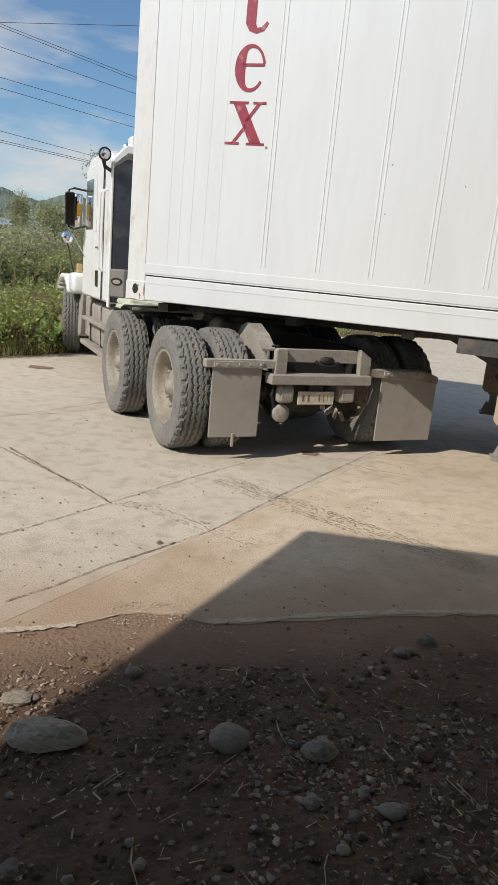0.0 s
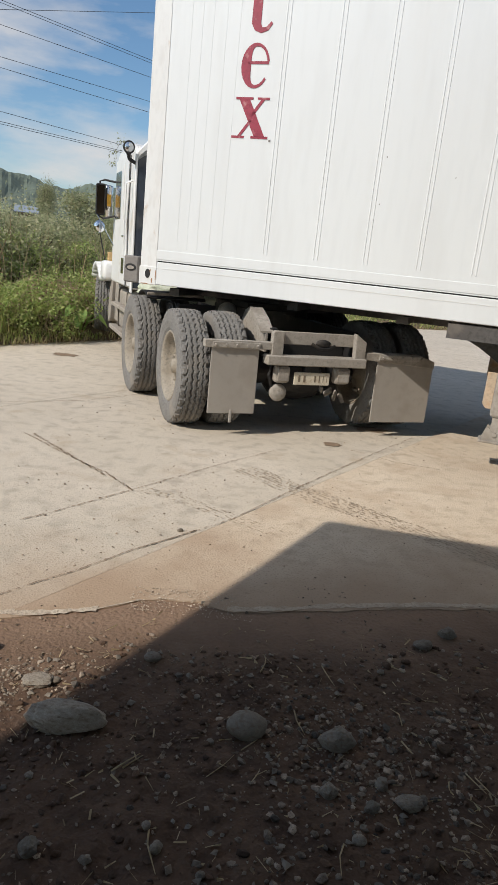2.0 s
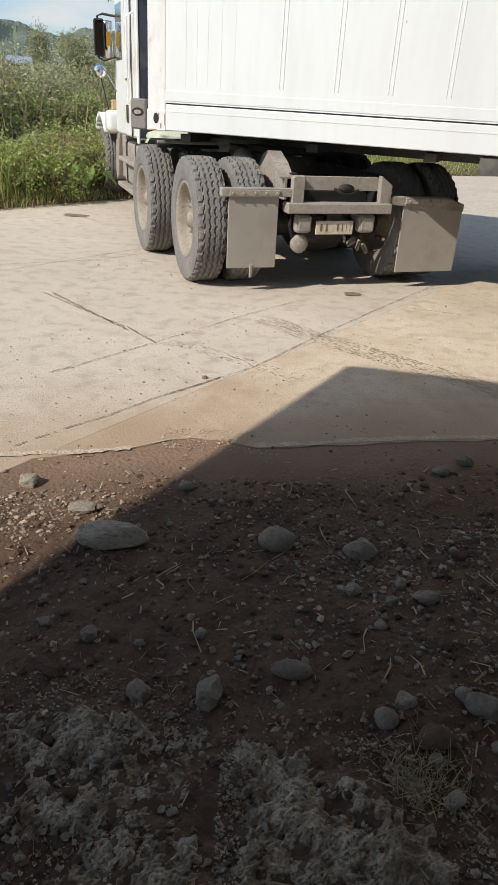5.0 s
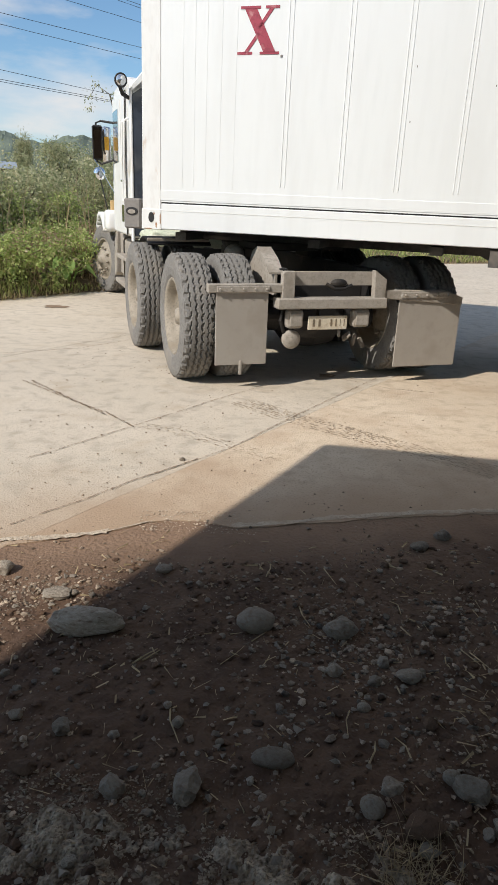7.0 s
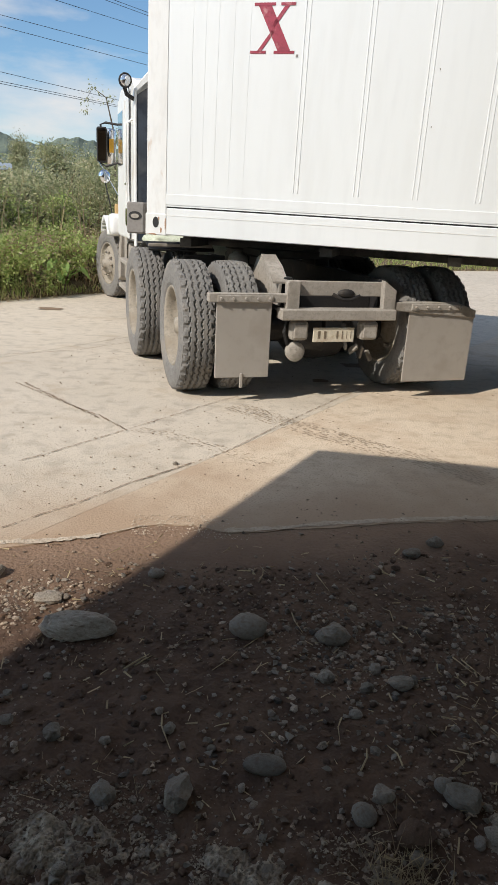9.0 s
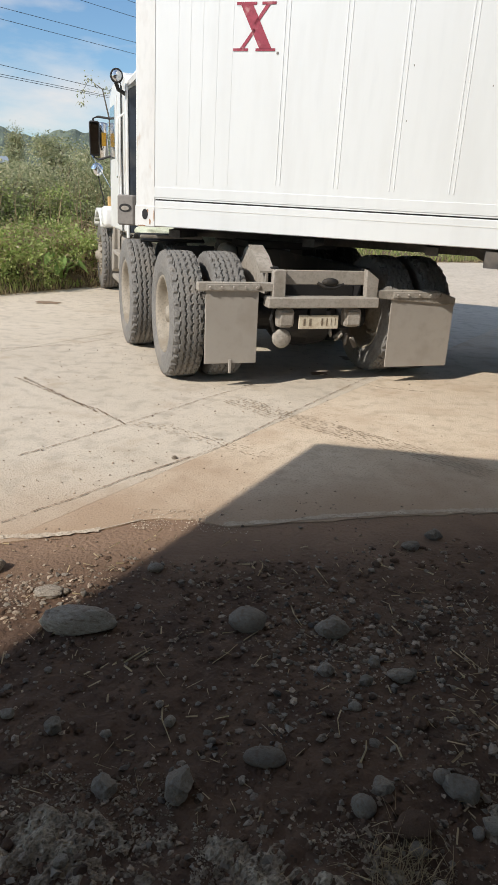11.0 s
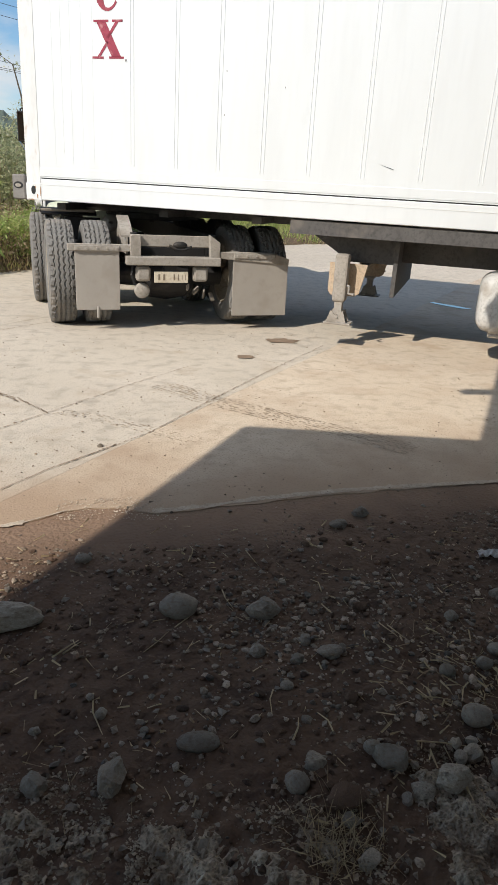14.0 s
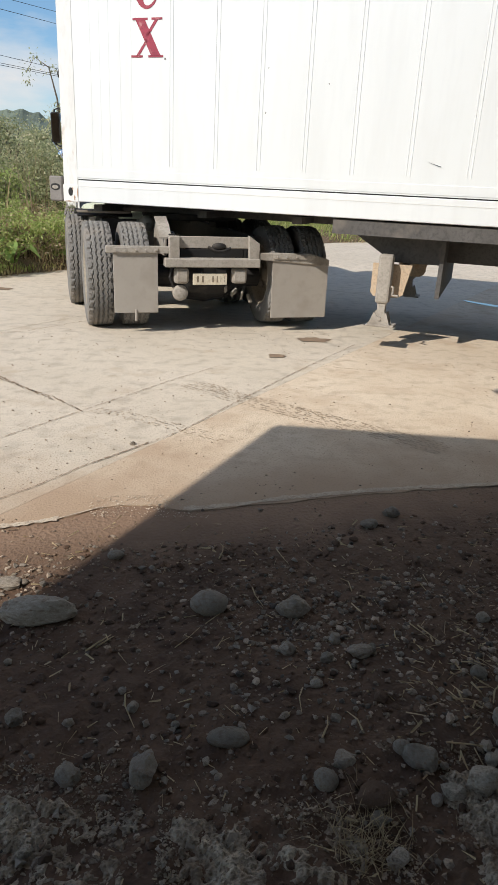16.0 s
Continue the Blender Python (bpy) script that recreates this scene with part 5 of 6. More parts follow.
# trees behind the weeds, and unseen copies that block the sky
def tree(seed, height, spread, leaves, size, trunk=0.09, low=0.25):
    r = random.Random(seed)
    top = new("tree")
    bm = bmesh.new()
    pts = [Vector((0, 0, -0.1))]
    for i in range(5):
        pts.append(pts[-1] + Vector((r.uniform(-0.1, 0.1) * height * 0.3, r.uniform(-0.1, 0.1) * height * 0.3, height * 0.17)))
    tube(bm, pts, [trunk * (1 - 0.16 * i) for i in range(6)], 8)
    tips = []
    for i in range(46):
        b = pts[r.randrange(1, 6)]
        a, q = r.uniform(0, 6.28), spread * (0.3 + 0.7 * r.random())
        h = height * (low + (1 - low) * r.random())
        tip = Vector((q * math.cos(a) * (1 - 0.5 * (h / height) ** 2), q * math.sin(a) * (1 - 0.5 * (h / height) ** 2), h))
        tube(bm, [b, b.lerp(tip, 0.5) + Vector((0, 0, 0.05 * height)), tip], [trunk * 0.4, trunk * 0.22, trunk * 0.08], 5)
        tips += [tip, b.lerp(tip, 0.7) + Vector((r.uniform(-0.2, 0.2), r.uniform(-0.2, 0.2), r.uniform(-0.1, 0.2)))]
    part("trunk", bm, "bark", top)
    vs, fs = [], []
    for i in range(leaves):
        t = tips[r.randrange(len(tips))]
        o = Vector((r.gauss(0, 1), r.gauss(0, 1), r.gauss(0, 0.7))) * (0.058 * height * r.uniform(0.4, 1.4))
        L = size * r.uniform(0.6, 1.4)
        leaf(vs, fs, t + o, o + Vector((0, 0, -0.3 * o.length)), Vector((r.uniform(-1, 1), r.uniform(-1, 1), r.uniform(-1, 1))) * 0.7 + SUN, L, L * 0.55)
    raw("crown", vs, fs, "tree", top)
    return tagged(top, "small grey-green roadside tree with a ragged crown, some copies unseen sky blockers", "tree", "roadside trees")


trees = [tree(41, 2.25, 1.7, 19000, 0.058, 0.05, 0.05), tree(42, 2.6, 2.1, 19000, 0.068, 0.06, 0.08), tree(43, 4.2, 1.5, 9000, 0.11, 0.09, 0.5)]
# from (0.8, 29) on: unseen trees, added to block low sky light
tree_and_blocker_spots = [(-4.9, 16.5, 0, 0.78), (-3.2, 18.5, 0), (-5.0, 20.5, 1), (-6.6, 17.6, 0, 0.75), (-1.7, 20.0, 0), (-3.4, 23, 1), (-7.8, 23, 0, 0.9), (-17.9, 57.3, 2, 0.72, 0.72, 1.36), (-5.6, 27, 0), (-0.6, 25, 1), (-2.0, 29, 1), (-10.5, 25.5, 0, 0.9), (2.5, 33, 1), (7, 40, 1), (12, 48, 1), (18, 56, 1), (0.8, 29, 1), (4.6, 36, 1), (9.5, 43, 1), (14, 50, 2), (1.5, 36, 2), (6, 46, 2), (10, 52, 2), (20, 62, 1), (24, 66, 2), (16, 58, 2)]
used, late = [False] * 3, []
for i, (x, y, k, *big) in enumerate(tree_and_blocker_spots):
    m = pose(x, y, 0.15, 0, 0, 71 * i) @ Matrix.Diagonal((*(big if len(big) == 3 else (big or [1.0]) * 3), 1))
    if not used[k] and not big:
        trees[k].matrix_basis = m
        used[k] = True
    else:
        late.append((k, m))
for k, m in late:
    copy_thing(trees[k], m)
# slender drooping sapling behind the cab
r = random.Random(9)
sap = new("slender_tree")
bm = bmesh.new()
tube(bm, [(0, 0, -0.1), (0.1, 0, 2.5), (0.0, 0, 4.6), (-0.25, 0, 5.6), (-0.75, 0, 5.9), (-1.05, 0, 5.4)], [0.06, 0.05, 0.035, 0.022, 0.015, 0.006], 6)
tips = [Vector((-0.25, 0, 5.6)), Vector((-0.75, 0, 5.9)), Vector((-1.0, 0, 5.5)), Vector((-1.05, 0, 5.2))]
for i in range(14):
    h = r.uniform(1.6, 4.6)
    a = r.uniform(0, 6.28)
    tip = Vector((math.cos(a) * 0.35, math.sin(a) * 0.35, h + r.uniform(0, 0.4)))
    tube(bm, [(0.03, 0, h), tip], [0.012, 0.004], 4)
    tips += [tip, tip * 0.6 + Vector((0, 0, h * 0.4))]
part("trunk", bm, "bark", sap)
vs, fs = [], []
for i in range(900):
    t = tips[r.randrange(len(tips))]
    o = Vector((r.gauss(0, 1), r.gauss(0, 1), r.gauss(0, 1))) * 0.11
    leaf(vs, fs, t + o, o + Vector((0, 0, -0.1)), Vector((r.uniform(-1, 1), r.uniform(-1, 1), 1)), 0.11, 0.05)
raw("crown", vs, fs, "tree", sap)
tagged(sap, "slender drooping tree with sparse leaves", "tree")
sap.matrix_basis = pose(-3.2, 17.5, 0.1, 0, 0, 0) @ Matrix.Diagonal((0.62, 0.62, 0.645, 1))

# low roofs beyond the weeds
def hut(x, y, z, w, d):
    h = new("low_shelter")
    part("roof", prism(bmesh.new(), [(-d / 2, z), (0, z + 0.35), (d / 2, z), (d / 2, z - 0.04), (0, z + 0.30), (-d / 2, z - 0.04)], "x", -w / 2, w / 2), "houseroof", h, "blue-grey tin roof")
    part("wall", B(-w / 2 + 0.2, w / 2 - 0.2, -d / 2 + 0.3, d / 2 - 0.3, -0.1, z - 0.02), "timber", h)
    h.matrix_basis = pose(x, y, 0, 0, 0, 20)
    return tagged(h, "low shelter with a blue-grey tin roof", "shelter", "low shelters")


hut(-4.9, 27.5, 0.75, 2.6, 2.2)
hut(-13.3, 39.2, 2.75, 1.3, 1.6)


# distant wooded hills
def hill(name, dist, peaks, base, label):
    vs, fs = [], []
    n, rows = 620, 7
    for i in range(n + 1):
        az = radians(-70 + 140 * i / n)
        h = base
        for pa, ph, pw in peaks:
            h = max(h, base + ph * math.exp(-((math.degrees(az) - pa) / pw) ** 2))
        h += dist * 0.0042 * (0.8 * noise.noise((i * 0.25, dist, 1)) + 0.45 * noise.noise((i * 0.8, dist, 5)))
        for j in range(rows + 1):
            k = j / rows
            dd = dist * (0.75 + 0.25 * k) + 4 * noise.noise((i * 0.18, j * 0.9, 3))
            vs.append((dd * math.sin(az), dd * math.cos(az), -0.3 + h * k ** 0.7 + dist * 0.004 * noise.noise((i * 0.25, j * 1.3, 8)) * (j > 0)))
    for i in range(n):
        for j in range(rows):
            a = i * (rows + 1) + j
            fs.append((a, a + rows + 1, a + rows + 2, a + 1))
    tagged(raw(name, vs, fs, "hill"), label, "hill", kind="structure")


hill("backdrop_hill", 230, [(-13.2, 3.3, 2.0), (-24, 6, 5.0), (6, 5, 9), (-40, 13, 9), (30, 8, 9)], 16.6, "wooded green hill on the skyline")
hill("backdrop_far_hill", 700, [(-19.3, 12, 2.2), (-30, 24, 7), (0, 10, 12)], 45, "distant blue-green wooded ridge")

# power lines
LINES = [((-14.47, 42.74, 13.70), (-8.14, 51.49, 16.91)), ((-14.47, 42.74, 13.64), (-8.05, 51.5, 13.71)), ((-14.47, 42.74, 13.50), (-8.05, 51.5, 13.53)),
         ((-14.47, 42.74, 12.47), (-8.0, 51.51, 12.68)), ((-14.47, 42.74, 10.90), (-8.12, 51.49, 11.22)), ((-14.47, 42.74, 10.34), (-8.09, 51.5, 10.53)),
         ((-14.46, 42.75, 8.06), (-10.98, 50.96, 8.35)), ((-14.46, 42.75, 7.57), (-10.77, 51.0, 7.93)), ((-14.46, 42.75, 7.45), (-10.77, 51.0, 7.82))]
wires = tagged(new("power_line"), "dark overhead power cables crossing the blue sky", "power line")
for a, b in LINES:
    a, b = Vector(a), Vector(b)
    d = (b - a).normalized()
    pts = [a - d * 45, a - d * 20, a, b, b + d * 20, b + d * 45]
    part("cable", tube(bmesh.new(), pts, 0.015, 5), "cable", wires)

# ---- stones, grit, twigs on the shoulder ----
def stone_data(seed, angular=False, material="stone"):
    """A worn pebble, or a broken stone chopped by a few flat faces."""
    r = random.Random(seed)
    bm = bmesh.new()
    bmesh.ops.create_icosphere(bm, subdivisions=3, radius=0.5)
    o = Vector((r.uniform(0, 50), r.uniform(0, 50), r.uniform(0, 50)))
    cuts = [(Vector((r.gauss(0, 1), r.gauss(0, 1), r.gauss(0.3, 0.8))).normalized(), r.uniform(0.33, 0.45)) for _ in range(7)]
    for v in bm.verts:
        v.co *= 1 + 0.20 * noise.noise(v.co * 1.6 + o) + 0.07 * noise.noise(v.co * 4 + o)
        if angular:
            v.co += 0.05 * noise.noise_vector(v.co * 2.6 + o)
            for c, q in cuts:
                over = v.co.dot(c) - q
                if over > 0:
                    v.co -= c * over * 0.8
            v.co *= 1 + 0.16 * noise.noise(v.co * 3.2 + o) + 0.09 * noise.noise(v.co * 8 + o)
    me = bpy.data.meshes.new("stone")
    bm.to_mesh(me)
    bm.free()
    if not angular:
        for f in me.polygons:
            f.use_smooth = True
    me.materials.append(M[material])
    return me


ROUND = [stone_data(k) for k in range(6)]
ROUGH = [stone_data(20 + k, True) for k in range(6)]
PALE = [stone_data(40 + k, True, "palestone") for k in range(4)]
LUMP = [stone_data(60 + k, True, "clod") for k in range(4)]


def stone(me, x, y, w, d, h, turn, label):
    ob = new("stone", me)
    ob.matrix_basis = pose(x, y, ground_z(x, y) + h * 0.28, 0, 0, turn) @ Matrix.Diagonal((w, d, h, 1))
    return tagged(ob, label, "stone", "stones on the dirt")


# place, width, depth, height, turn
RIVER = [(0.123, 1.405, 0.12, 0.062, 0.05, 0), (0.088, 2.03, 0.145, 0.11, 0.085, 5), (-0.282, 2.375, 0.066, 0.05, 0.04, 0), (0.365, 1.26, 0.058, 0.068, 0.05, 30), (0.59, 1.36, 0.046, 0.045, 0.04, 0),
         (0.929, 1.455, 0.086, 0.075, 0.06, -10), (0.916, 1.645, 0.056, 0.048, 0.04, 0), (1.059, 1.68, 0.058, 0.045, 0.04, -15), (1.143, 1.735, 0.10, 0.06, 0.045, -20), (0.401, 1.618, 0.042, 0.034, 0.03, 0)]
for i, (x, y, w, d, h, a) in enumerate(RIVER):
    stone(ROUND[i % 6], x, y, w, d, h, a, "smooth grey river stone lying in brown dirt")
BROKEN = [(0.379, 2.01, 0.108, 0.075, 0.06, 8), (-0.099, 1.30, 0.066, 0.10, 0.055, -12), (-0.283, 1.30, 0.052, 0.065, 0.04, 35), (0.42, 1.315, 0.05, 0.05, 0.042, 20), (0.626, 1.325, 0.088, 0.06, 0.062, -28),
          (0.569, 1.765, 0.075, 0.05, 0.035, 0), (0.333, 1.795, 0.05, 0.045, 0.035, 15), (0.455, 1.735, 0.045, 0.035, 0.03, 40), (0.501, 1.84, 0.05, 0.035, 0.032, 70), (-0.455, 1.48, 0.042, 0.05, 0.035, 0),
          (-0.597, 1.53, 0.036, 0.03, 0.026, 0), (0.815, 2.655, 0.075, 0.055, 0.04, 10), (0.947, 2.77, 0.07, 0.05, 0.045, 0), (1.299, 2.09, 0.055, 0.045, 0.035, 0), (1.047, 1.93, 0.042, 0.04, 0.032, 0), (0.473, 1.15, 0.034, 0.034, 0.03, 0)]
for i, (x, y, w, d, h, a) in enumerate(BROKEN):
    stone(ROUGH[i % 6], x, y, w * 1.15, d * 1.15, h * 1.15, a, "rough broken grey stone lying in brown dirt")
for i, (x, y, w, d, h, a) in enumerate(((-0.49, 1.97, 0.24, 0.12, 0.10, -4), (-0.908, 2.33, 0.075, 0.07, 0.06, 25), (-0.653, 2.175, 0.12, 0.075, 0.03, 0), (-0.34, 1.10, 0.03, 0.03, 0.026, 0))):
    stone(PALE[i], x, y, w * 1.1, d * 1.1, h, a, "pale pitted broken stone lying at the road's edge")
for i, (x, y, w, d, h, a) in enumerate(((0.475, 1.205, 0.09, 0.08, 0.05, 20), (-0.52, 1.35, 0.07, 0.05, 0.04, 0), (0.74, 2.02, 0.06, 0.05, 0.03, 0))):
    stone(LUMP[i], x, y, w, d, h, a, "half-buried lump of brown earth")
for i, (x, y, w) in enumerate(((0.773, 1.245, 0.10), (0.867, 1.335, 0.065), (0.916, 1.28, 0.062), (0.685, 1.22, 0.062), (0.496, 1.055, 0.06), (0.83, 1.37, 0.04), (0.96, 1.34, 0.045), (0.88, 1.38, 0.035))):
    stone(PALE[i % 4], x, y, w, w * 0.8, w * 0.7, 47 * i, "pale crusted broken stone among dried crust")
rnd = random.Random(55)
for i in range(260):
    x, y = rnd.uniform(-1.3, 1.7), rnd.uniform(0.8, 2.75)
    if edge_y(x) - y < 0.35 or noise.noise((x * 1.7, y * 1.7, 11)) < -0.12:
        continue
    w = 0.014 + 0.030 * rnd.random() ** 2
    stone(rnd.choice(ROUND[:2] + ROUGH + PALE[:1] + LUMP), x, y, w, w * rnd.uniform(0.7, 1.0), w * 0.65, rnd.uniform(0, 360), "small stone in brown dirt")


def fade(x, y, heart):
    """How much rarer things lie away from the heart of a patch: centre x, y, reach x, y."""
    return 0.0 if heart is None else 0.55 * (((x - heart[0]) / heart[2]) ** 2 + ((y - heart[1]) / heart[3]) ** 2)


def scatter(name, count, seed, lo, hi, material, region, dens, label, category, thresh=-0.1, zf=ground_z, heart=None):
    """Many tiny angular grains in one mesh."""
    r = random.Random(seed)
    vs, fs = [], []
    oct_f = ((0, 2, 4), (2, 1, 4), (1, 3, 4), (3, 0, 4), (2, 0, 5), (1, 2, 5), (3, 1, 5), (0, 3, 5))
    n = 0
    while n < count:
        x, y = r.uniform(region[0], region[1]), r.uniform(region[2], region[3])
        n += 1
        if noise.noise((x * dens, y * dens, seed)) + r.uniform(-0.25, 0.25) < thresh + fade(x, y, heart):
            continue
        if zf is ground_z and edge_y(x) - y < 0.30 and r.random() < 0.9:
            continue
        s = lo + (hi - lo) * r.random() ** 3
        a = r.uniform(0, 6.28)
        c, d = math.cos(a), math.sin(a)
        k = len(vs)
        z = zf(x, y) + s * 0.2
        for px, py, pz in ((1, 0.3, 0.1), (-1, 0.2, 0.2), (0.2, 0.8, 0), (-0.3, -0.8, 0.15), (0.35, -0.2, 0.6), (0, 0, -0.5)):
            px, py, pz = (q * s * r.uniform(0.45, 1.2) for q in (px, py, pz))
            vs.append((x + c * px - d * py, y + d * px + c * py, z + pz))
        fs.extend(tuple(k + q for q in f) for f in oct_f)
    return tagged(raw(name, vs, fs, material), label, category, kind="stuff")


ICO = bmesh.new()
bmesh.ops.create_icosphere(ICO, subdivisions=1, radius=1.0)
ICO_V = [v.co.copy() for v in ICO.verts]
ICO.verts.index_update()
ICO_F = [tuple(v.index for v in f.verts) for f in ICO.faces]
ICO.free()


def lumps(name, count, seed, lo, hi, material, region, dens, label, category, thresh, heart=None):
    """Many uneven angular lumps, half sunk, gathered in patches, in one mesh."""
    r = random.Random(seed)
    vs, fs = [], []
    for _ in range(count):
        x, y = r.uniform(region[0], region[1]), r.uniform(region[2], region[3])
        if noise.noise((x * dens, y * dens, seed)) + 0.5 * noise.noise((x * dens * 3, y * dens * 3, seed)) + r.uniform(-0.3, 0.3) < thresh + fade(x, y, heart) or edge_y(x) - y < 0.33 + r.uniform(-0.1, 0.1):
            continue
        q = lo + (hi - lo) * r.random() ** 4
        a, fl, st = r.uniform(0, 6.28), r.uniform(0.35, 0.8), r.uniform(0.8, 1.6)
        c, d, z, k = math.cos(a), math.sin(a), ground_z(x, y) + q * 0.1, len(vs)
        for v in ICO_V:
            px, py, pz = v.x * st * q * r.uniform(0.6, 1.15), v.y * q * r.uniform(0.6, 1.15), v.z * fl * q * r.uniform(0.6, 1.15)
            vs.append((x + c * px - d * py, y + d * px + c * py, z + pz))
        fs.extend(tuple(k + i for i in f) for f in ICO_F)
    return tagged(raw(name, vs, fs, material), label, category, kind="stuff")


lumps("clods", 9000, 61, 0.002, 0.017, "clod", (-1.5, 1.9, 0.7, 2.8), 1.6, "dark crumbled clods of brown earth", "soil", -0.15)
lumps("gravel", 4200, 63, 0.003, 0.015, "chip", (-1.5, 1.9, 0.75, 2.8), 1.9, "angular mixed stone chips in the dirt", "gravel", 0.0)
lumps("gravel", 1500, 67, 0.004, 0.018, "chip", (0.15, 1.15, 1.45, 2.25), 2.4, "angular mixed stone chips in the dirt", "gravel", -0.1)
# pale chips packed only on the sunny side; their colour adds to its brightness
lumps("gravel", 5200, 71, 0.003, 0.013, "sunpale_chip", (-1.5, -0.22, 1.65, 2.5), 2.2, "pale gravel with sun brightness in its tone at the road's edge", "gravel", -0.25, (-0.88, 2.2, 0.42, 0.24))
scatter("gravel", 26000, 3, 0.002, 0.014, "grit", (-1.6, 2.2, 0.6, 3.1), 2.2, "loose grey and brown grit on the dirt", "gravel", -0.05)
scatter("gravel", 4200, 5, 0.004, 0.019, "stone", (-1.6, 2.2, 0.6, 3.0), 1.7, "scattered grey pebbles on the dirt", "gravel", 0.0)
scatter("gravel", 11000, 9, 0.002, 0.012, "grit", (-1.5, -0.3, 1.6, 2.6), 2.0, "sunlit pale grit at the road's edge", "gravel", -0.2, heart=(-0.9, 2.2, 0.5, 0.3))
scatter("road_crumbs", 2600, 13, 0.0015, 0.010, "grit", (-1.6, 2.6, 2.9, 7.5), 1.0, "dark crumbs of stone on the concrete", "gravel", -0.1, lambda x, y: 0.002)
scatter("edge_crumbs", 1500, 15, 0.002, 0.007, "lip", (-0.45, 0.1, 2.72, 2.95), 3.0, "pale crumbs along the concrete edge", "gravel", -0.1, lambda x, y: 0.004)
# more pale chips there, also adding sun brightness by colour
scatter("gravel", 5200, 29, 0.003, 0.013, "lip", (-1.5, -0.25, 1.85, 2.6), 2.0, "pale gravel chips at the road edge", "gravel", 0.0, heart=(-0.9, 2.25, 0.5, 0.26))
ob = stone(ROUGH[1], -0.325, 3.626, 0.035, 0.03, 0.03, 20, "small brown stone on the concrete")

# pale dried crust near the camera
scatter("crust", 12000, 17, 0.0015, 0.009, "crust", (-0.05, 0.55, 0.75, 1.22), 3.5, "pale dried crumbly crust on the dirt", "crust", 0.02)
scatter("crust", 14000, 19, 0.0015, 0.010, "crust", (0.55, 1.5, 0.7, 1.38), 2.6, "pale dried crumbly crust on the dirt", "crust", 0.0)
scatter("crust", 8000, 23, 0.0015, 0.009, "crust", (-0.9, -0.1, 0.7, 1.35), 2.8, "pale dried crumbly crust on the dirt", "crust", 0.1)
for i in range(18):
    x, y = rnd.uniform(0.72, 1.4), rnd.uniform(0.85, 1.35)
    w = rnd.uniform(0.025, 0.06)
    stone(rnd.choice(PALE + LUMP[:2]), x, y, w, w * 0.8, w * 0.6, rnd.uniform(0, 360), "pale crusted lump of earth and stone")

def crust_patch(x0, x1, y0, y1, seed, level):
    """A crumbly pale crust that rises out of the dirt in lumps."""
    nx, ny = int((x1 - x0) / 0.006), int((y1 - y0) / 0.006)
    vs, fs = [], []
    for j in range(ny + 1):
        for i in range(nx + 1):
            x, y = x0 + (x1 - x0) * i / nx, y0 + (y1 - y0) * j / ny
            e = min(i, nx - i, j, ny - j) / 22.0
            n = noise.noise((x * 4, y * 4, seed)) + 0.6 * noise.noise((x * 11, y * 11, seed)) + 0.5 * noise.noise((x * 26, y * 26, seed)) + 0.42 * noise.noise((x * 60, y * 60, seed)) + 0.3 * noise.noise((x * 130, y * 130, seed))
            vs.append((x, y, ground_z(x, y) + 0.021 * (n + level) - 0.05 * max(0, 1 - e)))
    for j in range(ny):
        for i in range(nx):
            a = j * (nx + 1) + i
            fs.append((a, a + 1, a + nx + 2, a + nx + 1))
    tagged(raw("crust_patch", vs, fs, "crust"), "pale crumbly dried crust over brown dirt", "crust", kind="structure")


crust_patch(0.56, 1.6, 0.6, 1.40, 3, 0.28)
crust_patch(-0.12, 0.56, 0.6, 1.29, 8, 0.0)
crust_patch(-0.95, 0.03, 0.6, 1.34, 14, -0.08)

# twigs and straw
def twig(x0, y0, x1, y1, w, up=0.012):
    z0, z1 = ground_z(x0, y0), ground_z(x1, y1)
    mx, my = (x0 + x1) / 2 + 0.08 * (y1 - y0), (y0 + y1) / 2 - 0.08 * (x1 - x0)
    bm = tube(bmesh.new(), [(x0, y0, z0 + 0.004), (mx, my, max(z0, z1) + up), (x1, y1, z1 + 0.006)], [w, w * 0.8, w * 0.4], 6)
    ob = mesh_ob("twig", bm, "straw")
    return tagged(ob, "dry pale twig lying on the dirt", "twig", "twigs on the dirt")


for q in ((0.25, 2.16, 0.28, 2.04), (-0.17, 1.62, -0.13, 1.46), (-0.03, 1.80, 0.05, 1.90), (0.37, 2.44, 0.41, 2.33), (0.80, 1.89, 0.84, 1.80), (0.38, 1.40, 0.41, 1.48), (-0.36, 2.60, -0.31, 2.66), (0.13, 2.36, 0.15, 2.45), (-0.28, 1.80, -0.23, 1.86), (0.62, 2.12, 0.60, 2.22), (0.50, 1.42, 0.47, 1.50), (0.10, 1.78, 0.13, 1.85), (0.776, 1.908, 0.817, 1.826), (0.356, 1.598, 0.337, 1.495), (0.962, 1.591, 0.913, 1.52), (1.077, 1.635, 1.053, 1.509), (0.796, 1.541, 0.88, 1.527), (0.885, 1.704, 0.931, 1.673), (0.72, 1.38, 0.86, 1.365), (-0.31, 1.78, -0.24, 1.87), (0.07, 1.93, 0.13, 2.0)):
    twig(*q, rnd.uniform(0.0015, 0.0032))
vs, fs = [], []
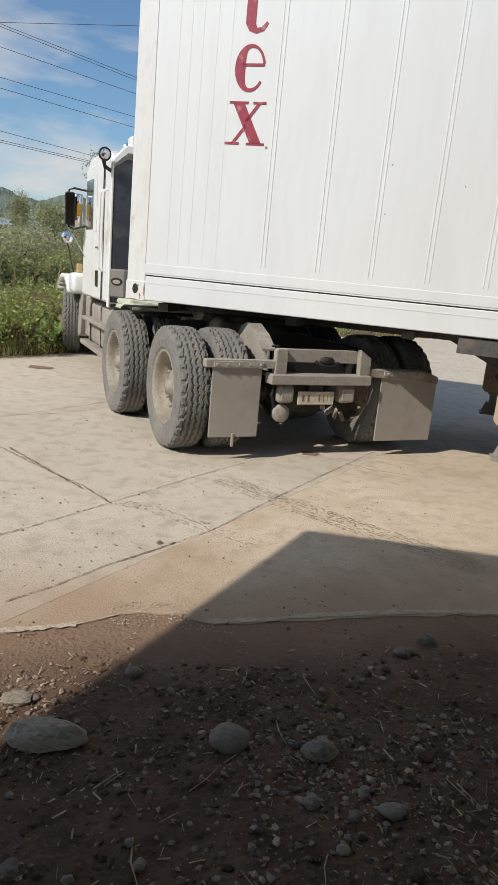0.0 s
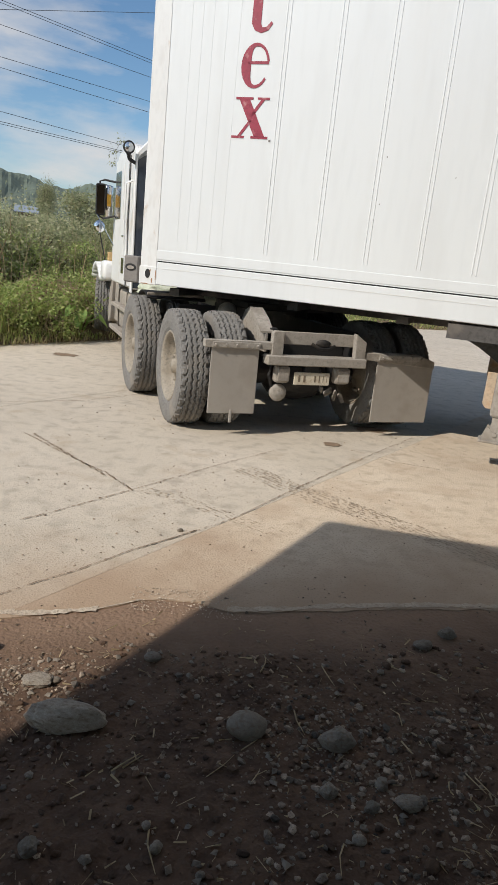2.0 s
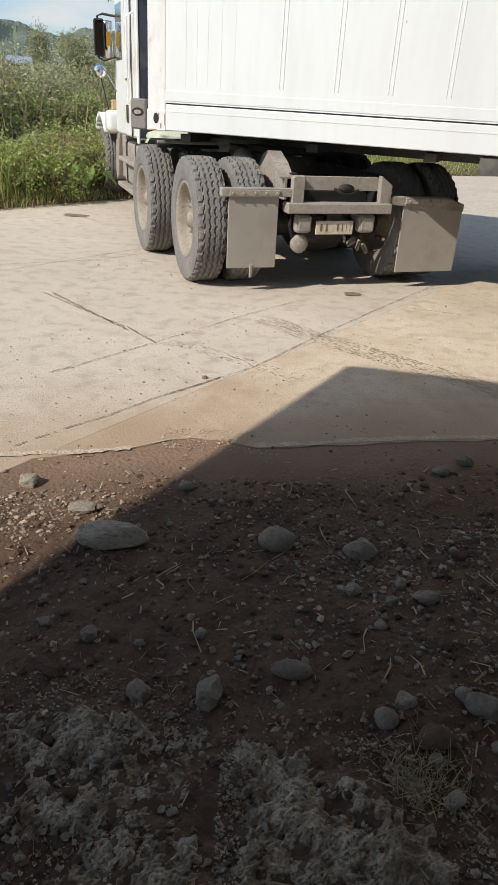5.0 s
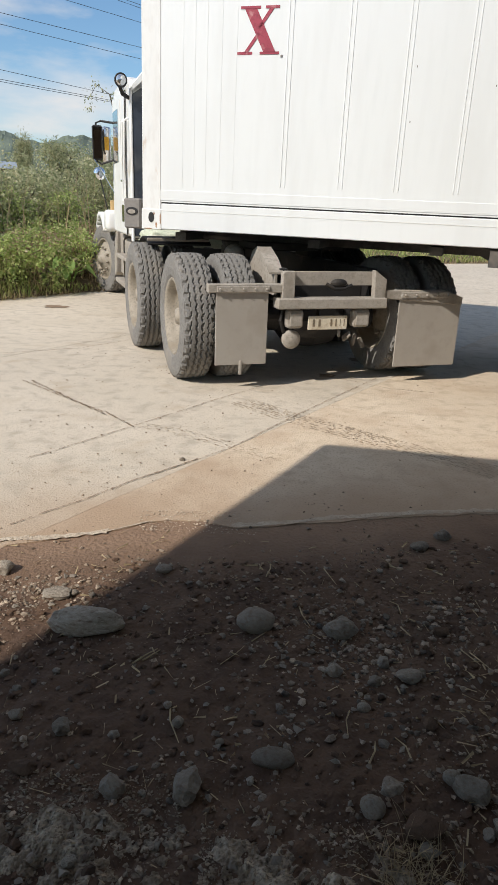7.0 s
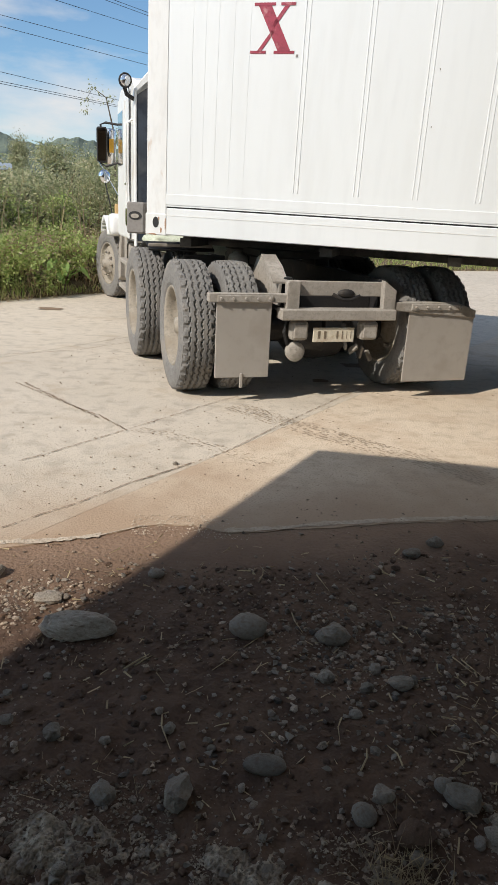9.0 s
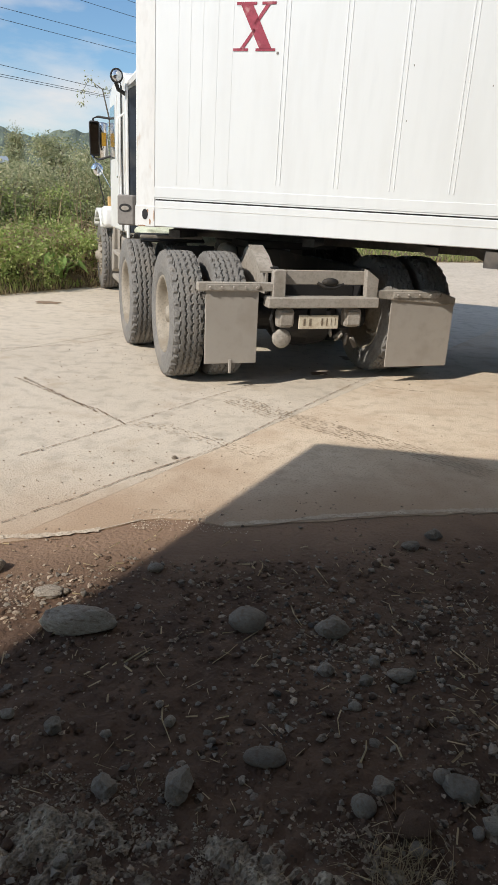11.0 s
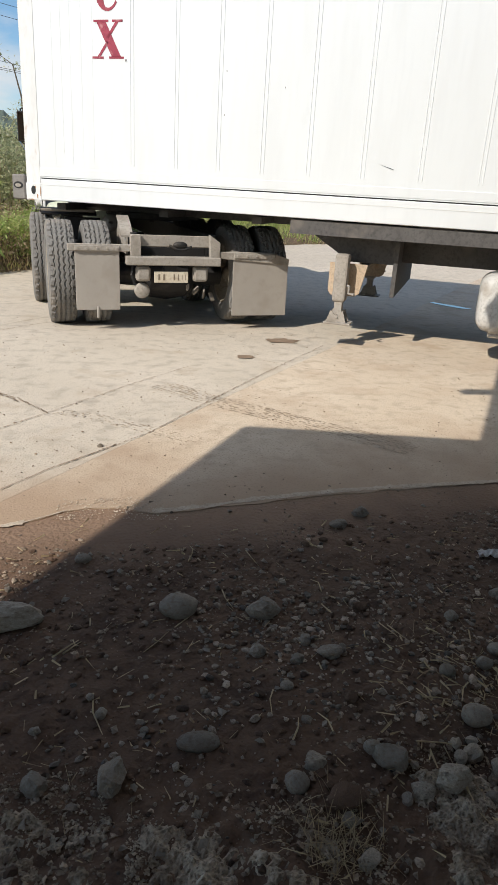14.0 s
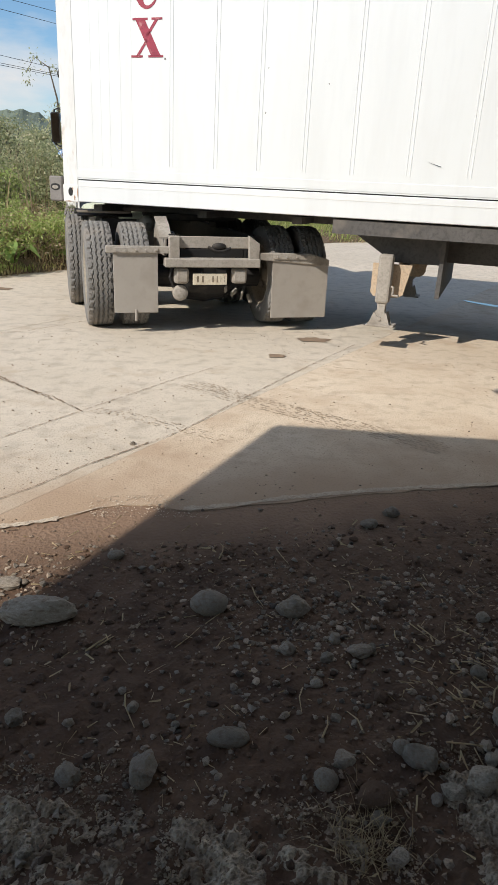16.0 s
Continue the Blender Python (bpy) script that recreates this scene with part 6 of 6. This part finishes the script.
for i in range(1000):
    x, y = (rnd.uniform(-1.2, 1.6), rnd.uniform(0.75, 2.7)) if i < 700 else (rnd.gauss(0.95, 0.16), rnd.gauss(1.6, 0.14))
    a, L = rnd.uniform(0, 6.28), 0.012 + 0.05 * rnd.random() ** 2
    w = 0.0007 + 0.0025 * rnd.random() ** 3
    z = ground_z(x, y) + 0.004
    k = len(vs)
    c, s = math.cos(a), math.sin(a)
    vs.extend([(x - s * w, y + c * w, z), (x + s * w, y - c * w, z), (x + c * L + s * w, y + s * L - c * w, z + rnd.uniform(0, 0.012)), (x + c * L - s * w, y + s * L + c * w, z + rnd.uniform(0, 0.012))])
    fs.append((k, k + 1, k + 2, k + 3))
for i in range(260):
    x, y = rnd.gauss(0.43, 0.045), rnd.gauss(1.10, 0.05)
    blade(vs, fs, x, y, ground_z(x, y), rnd.uniform(0.01, 0.05), 0.0012, rnd.uniform(0.02, 0.07), rnd.uniform(0, 6.28))
tagged(raw("straw_bits", vs, fs, "straw"), "bits of dry straw on the dirt", "straw", kind="stuff")
# crumpled wrapper
bm = bmesh.new()
bmesh.ops.create_grid(bm, x_segments=10, y_segments=6, size=0.5)
for v in bm.verts:
    v.co = Vector((v.co.x * 0.10, v.co.y * 0.055, 0.012 + 0.022 * noise.noise(v.co * 5)))
ob = mesh_ob("wrapper", bm, "trash")
ob.modifiers.new("thick", "SOLIDIFY").thickness = 0.001
ob.matrix_basis = pose(1.407, 2.371, ground_z(1.407, 2.371) + 0.004, 0, 0, -8)
tagged(ob, "crumpled pale wrapper lying on the dirt", "litter")
# puddle in the truck's shade
pv = []
for i in range(28):
    a = 2 * math.pi * i / 28
    k = 1 + 0.35 * noise.noise((math.cos(a) * 1.5, math.sin(a) * 1.5, 3))
    pv.append((4.12 + 0.36 * k * math.cos(a) * 0.60 + 0.08 * k * math.sin(a) * 0.80, 9.36 - 0.36 * k * math.cos(a) * 0.80 + 0.08 * k * math.sin(a) * 0.60, 0.006))
tagged(raw("puddle", pv, [tuple(range(28))], "water"), "thin bright puddle on the concrete", "puddle")


# ---- motion ----
def motions():
    trac, trail = [], []
    for t, x, y, h, th in TRUCK:
        a = radians(h)
        trac.append((t, pose(x, y, 0, 0, -0.5, h + 1.3)))
        trail.append((t, pose(x - math.sin(a) * PIN, y + math.cos(a) * PIN, 0, 0, 0, th)))
    walk(tractor, trac)
    walk(trailer, trail)
    walk(container, trail)
    for ob, lx, ly, mirror, steered in WHEELS:
        owner, base = (tractor, trac) if ob.parent is tractor else (trailer, trail)
        rows, roll, last = [], 0.0, None
        for t, m in base:
            p = m @ Vector((lx, ly, 0))
            if last is not None:
                ahead = (m.to_3x3() @ Vector((0, 1, 0)))
                roll += (p - last).dot(ahead) / TR
            last = p
            lock = float(np.interp(t, (0, 4.2, 6.3, 9.2, 11.3, 12.5, 16), (-10, -8, 16, 15, -4, -22, -18))) if steered else 0.0
            turn = -math.degrees(roll)
            rows.append((t, pose(lx, ly, TR, 0, 0, lock) @ pose(0, 0, 0, turn, 0, 0) @ pose(0, 0, 0, 0, 0, 180 if mirror else 0)))
        walk(ob, rows)


motions()
